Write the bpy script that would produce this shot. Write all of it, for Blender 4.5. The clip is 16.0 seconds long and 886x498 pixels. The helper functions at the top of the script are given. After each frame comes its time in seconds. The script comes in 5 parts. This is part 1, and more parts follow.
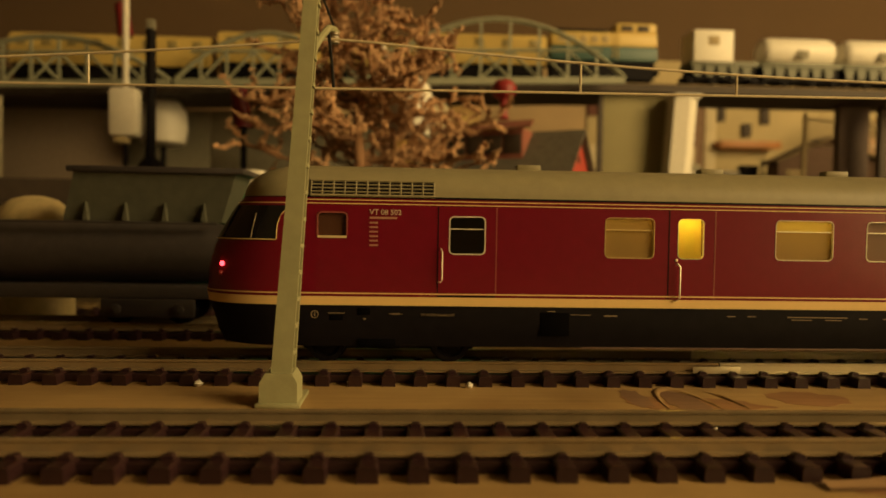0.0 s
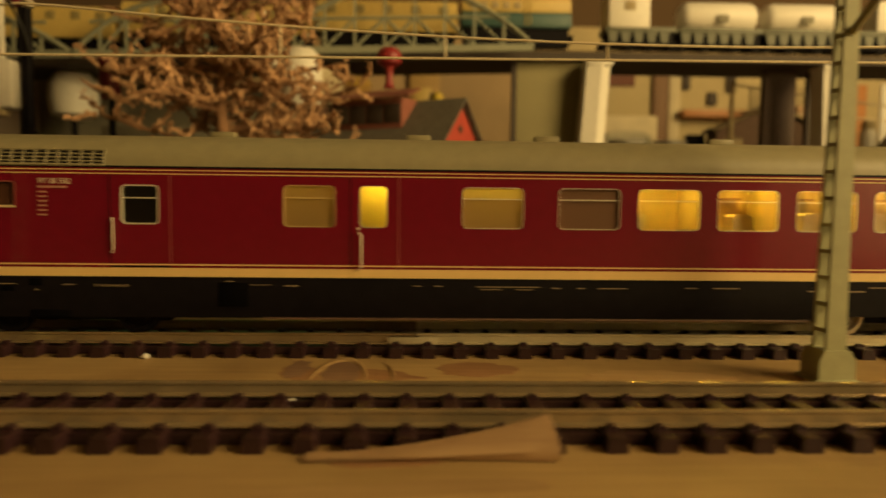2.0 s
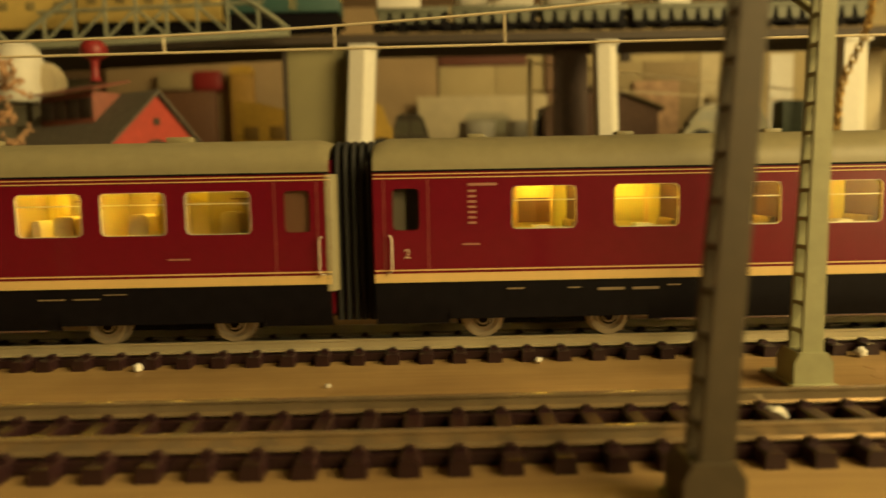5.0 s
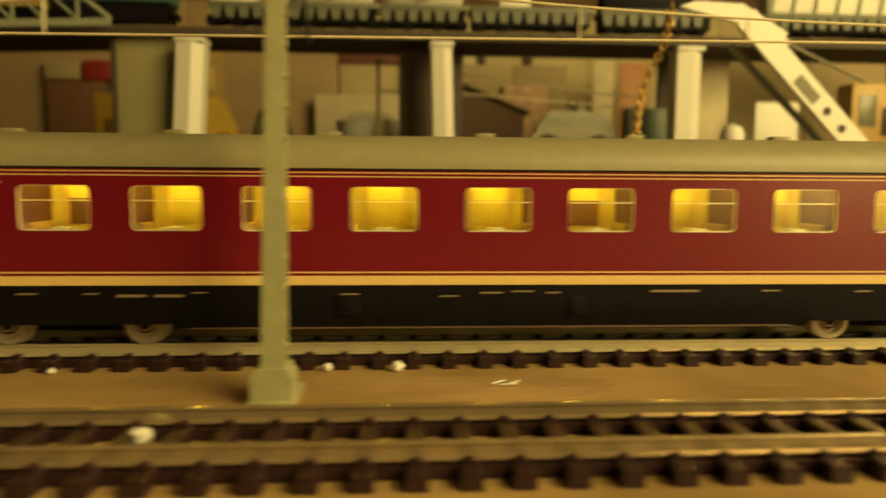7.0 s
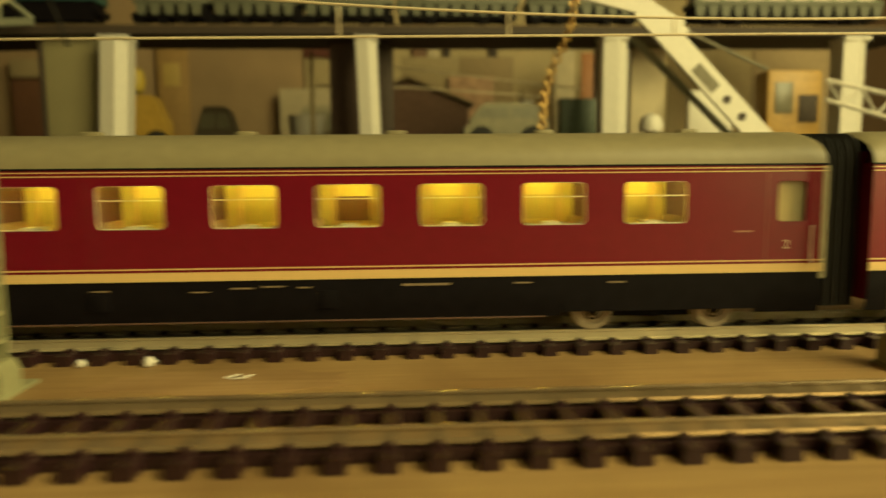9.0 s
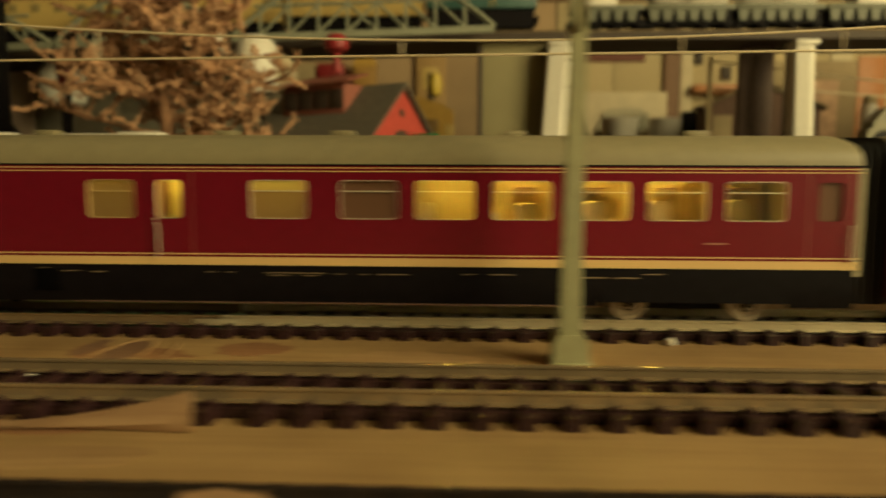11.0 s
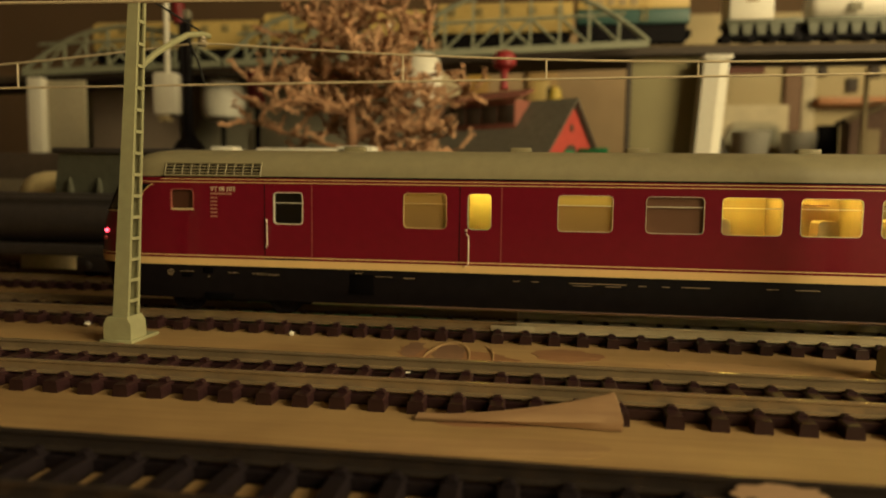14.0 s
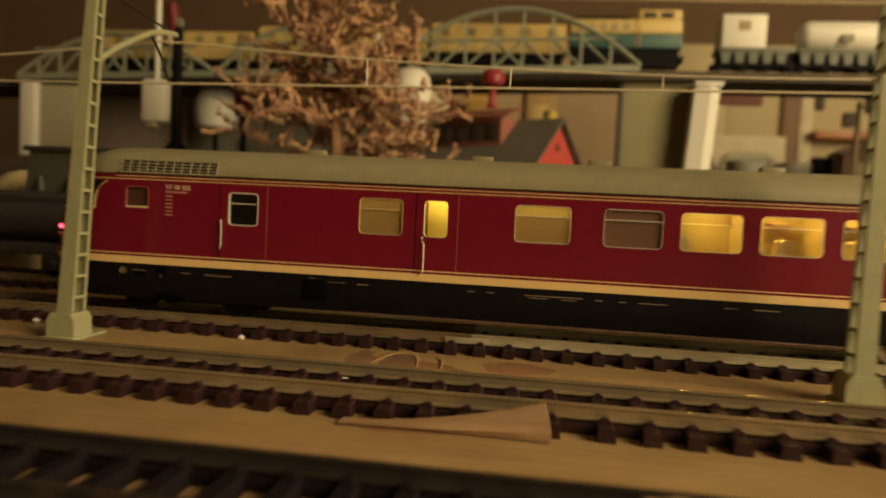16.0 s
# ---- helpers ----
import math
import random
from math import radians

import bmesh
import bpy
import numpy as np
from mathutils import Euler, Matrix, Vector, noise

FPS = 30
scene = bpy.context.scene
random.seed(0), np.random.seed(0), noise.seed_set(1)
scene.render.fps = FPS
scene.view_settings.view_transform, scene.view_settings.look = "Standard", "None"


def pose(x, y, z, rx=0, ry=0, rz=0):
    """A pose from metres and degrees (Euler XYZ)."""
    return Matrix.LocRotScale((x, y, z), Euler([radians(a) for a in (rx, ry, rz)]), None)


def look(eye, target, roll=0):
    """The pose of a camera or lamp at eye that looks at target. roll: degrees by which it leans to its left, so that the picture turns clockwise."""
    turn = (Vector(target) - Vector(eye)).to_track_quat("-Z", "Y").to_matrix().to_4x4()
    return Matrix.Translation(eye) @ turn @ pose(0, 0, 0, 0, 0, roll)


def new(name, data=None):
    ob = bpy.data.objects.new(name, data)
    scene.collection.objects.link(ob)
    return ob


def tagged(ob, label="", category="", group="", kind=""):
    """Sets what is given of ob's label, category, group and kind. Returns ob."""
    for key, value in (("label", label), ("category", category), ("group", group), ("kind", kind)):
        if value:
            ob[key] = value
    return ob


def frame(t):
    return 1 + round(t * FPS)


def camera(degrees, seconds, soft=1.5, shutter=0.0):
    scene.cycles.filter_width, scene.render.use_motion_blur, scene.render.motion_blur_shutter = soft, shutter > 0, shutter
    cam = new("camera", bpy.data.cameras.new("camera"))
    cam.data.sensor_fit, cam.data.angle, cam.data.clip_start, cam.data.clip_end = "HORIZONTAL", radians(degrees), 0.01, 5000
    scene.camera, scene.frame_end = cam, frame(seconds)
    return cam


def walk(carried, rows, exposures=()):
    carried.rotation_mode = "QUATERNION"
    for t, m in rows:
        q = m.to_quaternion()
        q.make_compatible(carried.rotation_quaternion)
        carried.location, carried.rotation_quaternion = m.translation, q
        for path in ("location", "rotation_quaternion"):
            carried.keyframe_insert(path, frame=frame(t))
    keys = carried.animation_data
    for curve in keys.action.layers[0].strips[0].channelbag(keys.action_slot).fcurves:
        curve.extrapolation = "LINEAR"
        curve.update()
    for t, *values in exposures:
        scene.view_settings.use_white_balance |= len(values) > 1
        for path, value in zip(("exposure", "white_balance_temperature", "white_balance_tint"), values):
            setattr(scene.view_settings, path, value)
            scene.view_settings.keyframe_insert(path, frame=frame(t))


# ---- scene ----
cam = camera(65.67, 16.0, soft=1.6, shutter=0.7)
cam.data.dof.use_dof = True
cam.data.dof.focus_distance, cam.data.dof.aperture_fstop = 0.155, 16.0
PATH = [
    (0, 0.05979, -0.16120, 0.03764, 88.239, -0.935, -2.953),
    (0.5, 0.06441, -0.16049, 0.03777, 88.128, -0.822, -3.174),
    (1, 0.08350, -0.15921, 0.03825, 87.676, 0.234, -2.958),
    (1.5, 0.11227, -0.16059, 0.03806, 86.643, 0.217, -2.597),
    (2, 0.13835, -0.16100, 0.03761, 85.955, -0.652, -1.964),
    (2.5, 0.16353, -0.16113, 0.03793, 85.641, 0.033, -1.624),
    (3, 0.19349, -0.16123, 0.03906, 84.846, -0.249, -0.884),
    (3.5, 0.22607, -0.16243, 0.04017, 84.442, 0.159, -0.041),
    (4, 0.26703, -0.16198, 0.04028, 83.296, -0.550, 0.553),
    (4.3, 0.28691, -0.15993, 0.04237, 83.304, 0.941, -0.288),
    (4.5, 0.30580, -0.15916, 0.04135, 84.767, 1.027, 0.317),
    (4.6, 0.30992, -0.15846, 0.04169, 84.718, 1.043, 0.162),
    (6.8, 0.40846, -0.15091, 0.04210, 83.968, -0.210, -3.270),
    (7, 0.42112, -0.15088, 0.04191, 84.438, -0.400, -3.534),
    (7.5, 0.44681, -0.14948, 0.04067, 84.841, -0.267, -4.263),
    (8, 0.47111, -0.15001, 0.04167, 84.071, -0.042, -4.717),
    (8.2, 0.48409, -0.15046, 0.04264, 83.700, 0.288, -4.762),
    (8.7, 0.49064, -0.15325, 0.04298, 83.622, 0.420, -4.028),
    (9.2, 0.46268, -0.15914, 0.04300, 83.881, 0.505, -2.189),
    (9.7, 0.40861, -0.16525, 0.04286, 84.241, 0.552, -0.219),
    (10.3, 0.32112, -0.16882, 0.04274, 84.475, 0.569, 0.948),
    (10.5, 0.28139, -0.16961, 0.04101, 84.064, 0.003, 1.443),
    (11, 0.20364, -0.17111, 0.04165, 84.016, -0.209, 2.223),
    (11.5, 0.16897, -0.17784, 0.03427, 84.140, -0.476, 3.519),
    (12, 0.15004, -0.18153, 0.03669, 84.129, -0.341, 5.083),
    (12.5, 0.14025, -0.18412, 0.03745, 84.290, -0.694, 6.271),
    (13, 0.14047, -0.18565, 0.03952, 84.518, -0.949, 7.261),
    (13.5, 0.14099, -0.18549, 0.04041, 84.820, -0.937, 7.959),
    (14, 0.14344, -0.18478, 0.04220, 84.921, -0.774, 7.951),
    (14.5, 0.14206, -0.18635, 0.04792, 84.453, -1.279, 6.942),
    (15, 0.14338, -0.19656, 0.05237, 84.640, -1.056, 6.909),
    (15.5, 0.14004, -0.19666, 0.05225, 84.960, -0.900, 6.817),
    (15.8, 0.15486, -0.19282, 0.04216, 86.779, -2.810, 7.383),
    (16, 0.15542, -0.17964, 0.03829, 86.799, -2.801, 8.226),
]
walk(cam, [(t, pose(*p)) for t, *p in PATH], exposures=[(0, 0.15, 7000, 23), (2, 0.05, 6900, 20), (3.5, -0.03, 6800, 18), (4.6, 0.0, 6600, 13), (7, -0.2, 7000, 2), (8.2, -0.42, 6450, -5), (10.3, -0.33, 5500, 2), (11, 0.05, 5600, 9), (12, 0.05, 5500, 15), (15, 0.25, 5500, 19), (16, 0.15, 5500, 23)])

# ---- light ----
world = bpy.data.worlds.new("room_air")
scene.world = world
world.use_nodes = True
world.node_tree.nodes["Background"].inputs[0].default_value = (0.55, 0.34, 0.14, 1)
world.node_tree.nodes["Background"].inputs[1].default_value = 0.02


def area_lamp(name, eye, target, size, watts, colour):
    lamp = bpy.data.lights.new(name, "AREA")
    lamp.shape, lamp.size, lamp.energy, lamp.color = "DISK", size, watts, colour
    ob = new(name, lamp)
    ob.matrix_basis = look(eye, target)
    return ob


area_lamp("room_lamp", (1.02, -0.40, 0.46), (0.45, 0.25, 0.02), 0.66, 14.5, (1.0, 0.76, 0.31))

# Unseen lamp, added to light the front wall that the red sides mirror.
area_lamp("wall_sheen_lamp", (1.64, -1.34, 0.34), (1.68, -1.60, 0.12), 0.18, 15.0, (1.0, 0.76, 0.31))

# ---- materials ----


def mat(name, base, rough=0.6, metal=0.0, var=0.25, scale=300.0, bump=0.15, fine=2500.0, emit=None, coat=0.0, dirt=None, spec=0.5):
    """A surface with a broad stain, a fine grain and a little relief."""
    m = bpy.data.materials.new(name)
    m.use_nodes = True
    nt = m.node_tree
    n, l = nt.nodes, nt.links
    b = n["Principled BSDF"]
    b.inputs["Roughness"].default_value, b.inputs["Metallic"].default_value = rough, metal
    b.inputs["Coat Weight"].default_value, b.inputs["Coat Roughness"].default_value = coat, 0.06
    b.inputs["Specular IOR Level"].default_value = spec
    tc = n.new("ShaderNodeTexCoord")
    broad = n.new("ShaderNodeTexNoise")
    broad.inputs["Scale"].default_value, broad.inputs["Detail"].default_value = scale, 4
    grain = n.new("ShaderNodeTexNoise")
    grain.inputs["Scale"].default_value, grain.inputs["Detail"].default_value = fine, 3
    l.new(tc.outputs["Object"], broad.inputs["Vector"])
    l.new(tc.outputs["Object"], grain.inputs["Vector"])
    mix = n.new("ShaderNodeMix")
    mix.data_type = "RGBA"
    dark = dirt or tuple(c * (1 - var) for c in base)
    light = tuple(min(1.0, c * (1 + var * 0.6)) for c in base)
    mix.inputs[6].default_value, mix.inputs[7].default_value = (*dark, 1), (*light, 1)
    add = n.new("ShaderNodeMath")
    add.operation = "MULTIPLY_ADD"
    add.inputs[1].default_value, add.inputs[2].default_value = 0.35, 0.0
    l.new(grain.outputs["Fac"], add.inputs[0])
    ramp = n.new("ShaderNodeMapRange")
    ramp.inputs["From Min"].default_value, ramp.inputs["From Max"].default_value = 0.3, 0.7
    l.new(broad.outputs["Fac"], ramp.inputs["Value"])
    both = n.new("ShaderNodeMath")
    both.operation = "MULTIPLY_ADD"
    both.inputs[1].default_value = 0.65
    l.new(ramp.outputs["Result"], both.inputs[0])
    l.new(add.outputs[0], both.inputs[2])
    l.new(both.outputs[0], mix.inputs[0])
    l.new(mix.outputs[2], b.inputs["Base Color"])
    if bump:
        bp = n.new("ShaderNodeBump")
        bp.inputs["Strength"].default_value, bp.inputs["Distance"].default_value = bump, 0.0004
        l.new(grain.outputs["Fac"], bp.inputs["Height"])
        l.new(bp.outputs["Normal"], b.inputs["Normal"])
    if emit:
        b.inputs["Emission Color"].default_value = (*emit[:3], 1)
        b.inputs["Emission Strength"].default_value = emit[3]
    return m


def wood(name, a, b_, stretch=(2.0, 40.0, 40.0), scale=14.0, rough=0.55):
    m = mat(name, a, rough, var=0.2, bump=0.0)
    nt = m.node_tree
    n, l = nt.nodes, nt.links
    b = n["Principled BSDF"]
    tc = n.new("ShaderNodeTexCoord")
    mp = n.new("ShaderNodeMapping")
    mp.inputs["Scale"].default_value = stretch
    l.new(tc.outputs["Object"], mp.inputs["Vector"])
    no = n.new("ShaderNodeTexNoise")
    no.inputs["Scale"].default_value, no.inputs["Detail"].default_value, no.inputs["Distortion"].default_value = scale, 6, 0.6
    l.new(mp.outputs["Vector"], no.inputs["Vector"])
    st = n.new("ShaderNodeTexNoise")
    st.inputs["Scale"].default_value, st.inputs["Detail"].default_value = 24.0, 5
    l.new(tc.outputs["Object"], st.inputs["Vector"])
    cr = n.new("ShaderNodeValToRGB")
    cr.color_ramp.elements[0].position, cr.color_ramp.elements[1].position = 0.3, 0.68
    cr.color_ramp.elements[0].color, cr.color_ramp.elements[1].color = (*b_, 1), (*a, 1)
    l.new(no.outputs["Fac"], cr.inputs["Fac"])
    mx = n.new("ShaderNodeMix")
    mx.data_type, mx.blend_type = "RGBA", "MULTIPLY"
    sr = n.new("ShaderNodeValToRGB")
    sr.color_ramp.elements[0].position, sr.color_ramp.elements[1].position = 0.3, 0.58
    sr.color_ramp.elements[0].color, sr.color_ramp.elements[1].color = (0.48, 0.42, 0.38, 1), (1, 1, 1, 1)
    l.new(st.outputs["Fac"], sr.inputs["Fac"])
    mx.inputs[0].default_value = 0.7
    l.new(cr.outputs["Color"], mx.inputs[6])
    l.new(sr.outputs["Color"], mx.inputs[7])
    l.new(mx.outputs[2], b.inputs["Base Color"])
    bp = n.new("ShaderNodeBump")
    bp.inputs["Strength"].default_value, bp.inputs["Distance"].default_value = 0.25, 0.0003
    l.new(no.outputs["Fac"], bp.inputs["Height"])
    l.new(bp.outputs["Normal"], b.inputs["Normal"])
    return m


def glass(name, tint=(1, 1, 1), rough=0.02, alpha=0.12):
    """A thin clear pane: mostly see-through, with a gloss."""
    m = bpy.data.materials.new(name)
    m.use_nodes = True
    n, l = m.node_tree.nodes, m.node_tree.links
    n.remove(n["Principled BSDF"])
    tr, gl, mx = n.new("ShaderNodeBsdfTransparent"), n.new("ShaderNodeBsdfGlossy"), n.new("ShaderNodeMixShader")
    tr.inputs[0].default_value = (*tint, 1)
    gl.inputs["Roughness"].default_value = rough
    mx.inputs[0].default_value = alpha
    l.new(tr.outputs[0], mx.inputs[1])
    l.new(gl.outputs[0], mx.inputs[2])
    l.new(mx.outputs[0], n["Material Output"].inputs[0])
    return m


def frosted(name, colour, clear=0.35):
    m = bpy.data.materials.new(name)
    m.use_nodes = True
    n, l = m.node_tree.nodes, m.node_tree.links
    b = n["Principled BSDF"]
    b.inputs["Base Color"].default_value, b.inputs["Roughness"].default_value = (*colour, 1), 0.35
    tr, mx = n.new("ShaderNodeBsdfTranslucent"), n.new("ShaderNodeMixShader")
    tr.inputs[0].default_value = (*colour, 1)
    mx.inputs[0].default_value = clear
    l.new(b.outputs[0], mx.inputs[1])
    l.new(tr.outputs[0], mx.inputs[2])
    l.new(mx.outputs[0], n["Material Output"].inputs[0])
    return m


RED = mat("wine_red_paint", (0.155, 0.004, 0.015), 0.48, var=0.1, bump=0.03, coat=0.85, spec=0.12)
RED.node_tree.nodes["Principled BSDF"].inputs["Coat Roughness"].default_value = 0.14
ROOF = mat("grey_roof_paint", (0.26, 0.225, 0.125), 0.5, var=0.12, bump=0.05)
BLACK = mat("black_paint", (0.007, 0.0055, 0.007), 0.6, var=0.4, bump=0.05, spec=0.1)
GOLD = mat("cream_line_paint", (0.72, 0.50, 0.20), 0.45, var=0.06, bump=0.02)
SILVER = mat("bright_window_frame", (0.80, 0.74, 0.58), 0.35, metal=0.35, var=0.1, bump=0.0)
PALEFRAME = mat("yellowed_window_frame", (0.62, 0.46, 0.20), 0.4, metal=0.1, var=0.1, bump=0.0)
PRINT = mat("printed_lettering", (0.66, 0.52, 0.36), 0.5, var=0.1, bump=0.0)
FADED = mat("faded_lettering", (0.40, 0.20, 0.13), 0.6, var=0.2, bump=0.0)
# Lighter red paints the highlight along door seams and a window edge.
PALESEAM = mat("lit_red_edge", (0.26, 0.07, 0.05), 0.45, var=0.2, bump=0.0)
DIMPRINT = mat("worn_lettering", (0.26, 0.19, 0.11), 0.6, var=0.3, bump=0.0)
PANE = glass("window_pane", alpha=0.11)
DARKPANE = glass("cab_glass", tint=(0.25, 0.24, 0.22), alpha=0.15)
FROST = frosted("frosted_pane", (0.44, 0.295, 0.115), 0.6)
GREYFROST = frosted("dim_frosted_pane", (0.20, 0.105, 0.06), 0.3)
UPPERFROST = frosted("upper_frosted_pane", (0.66, 0.52, 0.18), 0.75)
# Pale colour stands in for the bright wall mirrored in the door pane.
PALESHEEN = frosted("pale_sheen_pane", (0.62, 0.54, 0.30), 0.6)
CREAM = mat("cream_interior", (0.78, 0.64, 0.20), 0.6, var=0.1, bump=0.0)
SEAT = mat("seat_plastic", (0.62, 0.50, 0.26), 0.55, var=0.15, bump=0.0)
BROWNIN = mat("brown_interior", (0.17, 0.075, 0.05), 0.6, var=0.2, bump=0.0)
LED = mat("lamp_strip", (1.0, 0.85, 0.4), 0.5, var=0.0, bump=0.0, emit=(1.0, 0.73, 0.075, 90.0))
FAINTLED = mat("faint_lamp_strip", (1.0, 0.85, 0.4), 0.5, var=0.0, bump=0.0, emit=(1.0, 0.70, 0.10, 2.6))
DULLLED = mat("dull_lamp_strip", (1.0, 0.85, 0.4), 0.5, var=0.0, bump=0.0, emit=(1.0, 0.70, 0.10, 1.8))
DOORLED = mat("door_lamp_strip", (1.0, 0.85, 0.4), 0.5, var=0.0, bump=0.0, emit=(1.0, 0.74, 0.07, 9.0))
DIMLED = mat("dim_lamp_strip", (1.0, 0.85, 0.4), 0.5, var=0.0, bump=0.0, emit=(1.0, 0.73, 0.085, 98.0))
TAIL = mat("red_tail_light", (0.8, 0.02, 0.03), 0.3, var=0.0, bump=0.0, emit=(1.0, 0.05, 0.06, 6.0))
STEEL = mat("wheel_steel", (0.44, 0.37, 0.27), 0.4, metal=0.4, var=0.2, bump=0.05)
RUBBER = mat("black_rubber", (0.010, 0.009, 0.008), 0.75, var=0.3, bump=0.1)
SLEEPER = mat("dark_sleeper_plastic", (0.027, 0.011, 0.012), 0.34, var=0.4, bump=0.2, spec=0.42)
RAIL = mat("dull_rail", (0.37, 0.28, 0.165), 0.17, metal=0.55, var=0.25, scale=120, bump=0.02)
RAILTOP = mat("bright_rail", (0.56, 0.49, 0.33), 0.35, metal=0.4, var=0.15, scale=120, bump=0.03)
MAST = mat("grey_green_mast", (0.32, 0.31, 0.17), 0.5, var=0.15, bump=0.08)
WIRE = mat("catenary_wire", (0.62, 0.52, 0.34), 0.45, metal=0.0, var=0.15, bump=0.02)
BOARD = wood("plywood", (0.40, 0.26, 0.105), (0.335, 0.21, 0.083))
PAPER = wood("peeled_veneer", (0.44, 0.28, 0.14), (0.34, 0.20, 0.10))
WHITE = mat("white_plastic", (0.72, 0.68, 0.58), 0.5, var=0.08, bump=0.05)
BEIGE = mat("beige_card", (0.37, 0.29, 0.155), 0.8, var=0.15, bump=0.1)
GREYCARD = mat("grey_card", (0.22, 0.20, 0.14), 0.8, var=0.15, bump=0.1)
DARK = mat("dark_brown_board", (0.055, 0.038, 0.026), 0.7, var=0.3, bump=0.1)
BRIDGE = mat("grey_green_steel", (0.27, 0.28, 0.20), 0.55, var=0.15, bump=0.05)
YELLOW = mat("pale_yellow_paint", (0.58, 0.42, 0.13), 0.5, var=0.1, bump=0.03)
TEAL = mat("dark_teal_paint", (0.04, 0.10, 0.09), 0.5, var=0.15, bump=0.03)
BRICK = mat("red_house_wall", (0.42, 0.055, 0.035), 0.65, var=0.2, bump=0.15)
ROOFTILE = mat("grey_roof_felt", (0.12, 0.105, 0.08), 0.8, var=0.3, bump=0.25)
GREEN = mat("bright_green_paint", (0.02, 0.22, 0.08), 0.5, var=0.15, bump=0.05)
LEAF = mat("dry_russet_foliage", (0.55, 0.32, 0.17), 0.85, var=0.5, scale=150, bump=0.1)
TWIG = mat("dry_twig", (0.30, 0.155, 0.075), 0.85, var=0.4, bump=0.2)
WAGON = mat("dusty_black_wagon", (0.040, 0.033, 0.032), 0.5, var=0.3, bump=0.08)
GREENBLACK = mat("dark_green_grey_wagon", (0.085, 0.085, 0.06), 0.6, var=0.2, bump=0.05)
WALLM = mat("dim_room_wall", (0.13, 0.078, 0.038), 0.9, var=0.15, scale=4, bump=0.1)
GROUND = mat("grey_brown_scatter", (0.14, 0.11, 0.07), 0.95, var=0.4, scale=90, bump=0.6)
ORANGE = mat("orange_plastic", (0.45, 0.18, 0.045), 0.5, var=0.15, bump=0.05)
REDPL = mat("red_plastic", (0.26, 0.022, 0.022), 0.45, var=0.15, bump=0.05)
BRASS = mat("brass_chain", (0.55, 0.36, 0.12), 0.35, metal=0.8, var=0.2, bump=0.0)

# ---- mesh tools (all lengths in millimetres) ----
K = 0.001


class Shape:
    def __init__(self):
        self.v, self.f = [], []

    def add(self, verts, faces):
        o = len(self.v)
        self.v += [tuple(p) for p in verts]
        self.f += [tuple(i + o for i in f) for f in faces]
        return self

    def box(self, x0, x1, y0, y1, z0, z1, c=0.0):
        """A box; c: chamfer of all its edges."""
        if c <= 0:
            p = [(x, y, z) for x in (x0, x1) for y in (y0, y1) for z in (z0, z1)]
            return self.add(p, [(0, 1, 3, 2), (4, 6, 7, 5), (0, 4, 5, 1), (2, 3, 7, 6), (0, 2, 6, 4), (1, 5, 7, 3)])
        bm = bmesh.new()
        bmesh.ops.create_cube(bm, size=1)
        bmesh.ops.scale(bm, vec=(x1 - x0, y1 - y0, z1 - z0), verts=bm.verts)
        bmesh.ops.translate(bm, vec=((x0 + x1) / 2, (y0 + y1) / 2, (z0 + z1) / 2), verts=bm.verts)
        bmesh.ops.bevel(bm, geom=bm.edges[:], offset=c, segments=2, affect="EDGES", profile=0.5)
        bm.verts.index_update()
        self.add([v.co for v in bm.verts], [[v.index for v in f.verts] for f in bm.faces])
        bm.free()
        return self

    def prism(self, outline, axis, a, b):
        """A closed outline of two coordinates, pushed along an axis from a to b."""
        n = len(outline)

        def p(u, w, h):
            return {"x": (h, u, w), "y": (u, h, w), "z": (u, w, h)}[axis]
        self.add([p(u, w, a) for u, w in outline] + [p(u, w, b) for u, w in outline],
                 [tuple(range(n))[::-1], tuple(range(n, 2 * n))] + [(i, (i + 1) % n, (i + 1) % n + n, i + n) for i in range(n)])
        return self

    def tube(self, path, r, n=8, r1=None):
        """A round bar along points; r1: the radius at its end."""
        pts = [Vector(p) for p in path]
        rings = []
        for i, p in enumerate(pts):
            d = (pts[min(i + 1, len(pts) - 1)] - pts[max(i - 1, 0)]).normalized()
            a = d.orthogonal().normalized() if abs(d.z) > 0.9 else d.cross(Vector((0, 0, 1))).normalized()
            b = d.cross(a)
            rr = r if r1 is None else r + (r1 - r) * i / max(1, len(pts) - 1)
            rings.append([p + rr * (math.cos(k * math.tau / n) * a + math.sin(k * math.tau / n) * b) for k in range(n)])
        v = [q for ring in rings for q in ring]
        f = [(i * n + k, i * n + (k + 1) % n, (i + 1) * n + (k + 1) % n, (i + 1) * n + k) for i in range(len(rings) - 1) for k in range(n)]
        f += [tuple(range(n))[::-1], tuple(range(len(v) - n, len(v)))]
        return self.add(v, f)

    def lathe(self, profile, centre, axis="z", n=24):
        """Radius and height pairs turned about an axis through centre."""
        c = Vector(centre)
        v = []
        for r, h in profile:
            for k in range(n):
                a, b = r * math.cos(k * math.tau / n), r * math.sin(k * math.tau / n)
                v.append(c + Vector({"z": (a, b, h), "y": (a, h, b), "x": (h, a, b)}[axis]))
        f = [(i * n + k, i * n + (k + 1) % n, (i + 1) * n + (k + 1) % n, (i + 1) * n + k) for i in range(len(profile) - 1) for k in range(n)]
        f += [tuple(range(n))[::-1], tuple(range(len(v) - n, len(v)))]
        return self.add(v, f)

    def grid(self, rows):
        """A skin over rows of points."""
        n = len(rows[0])
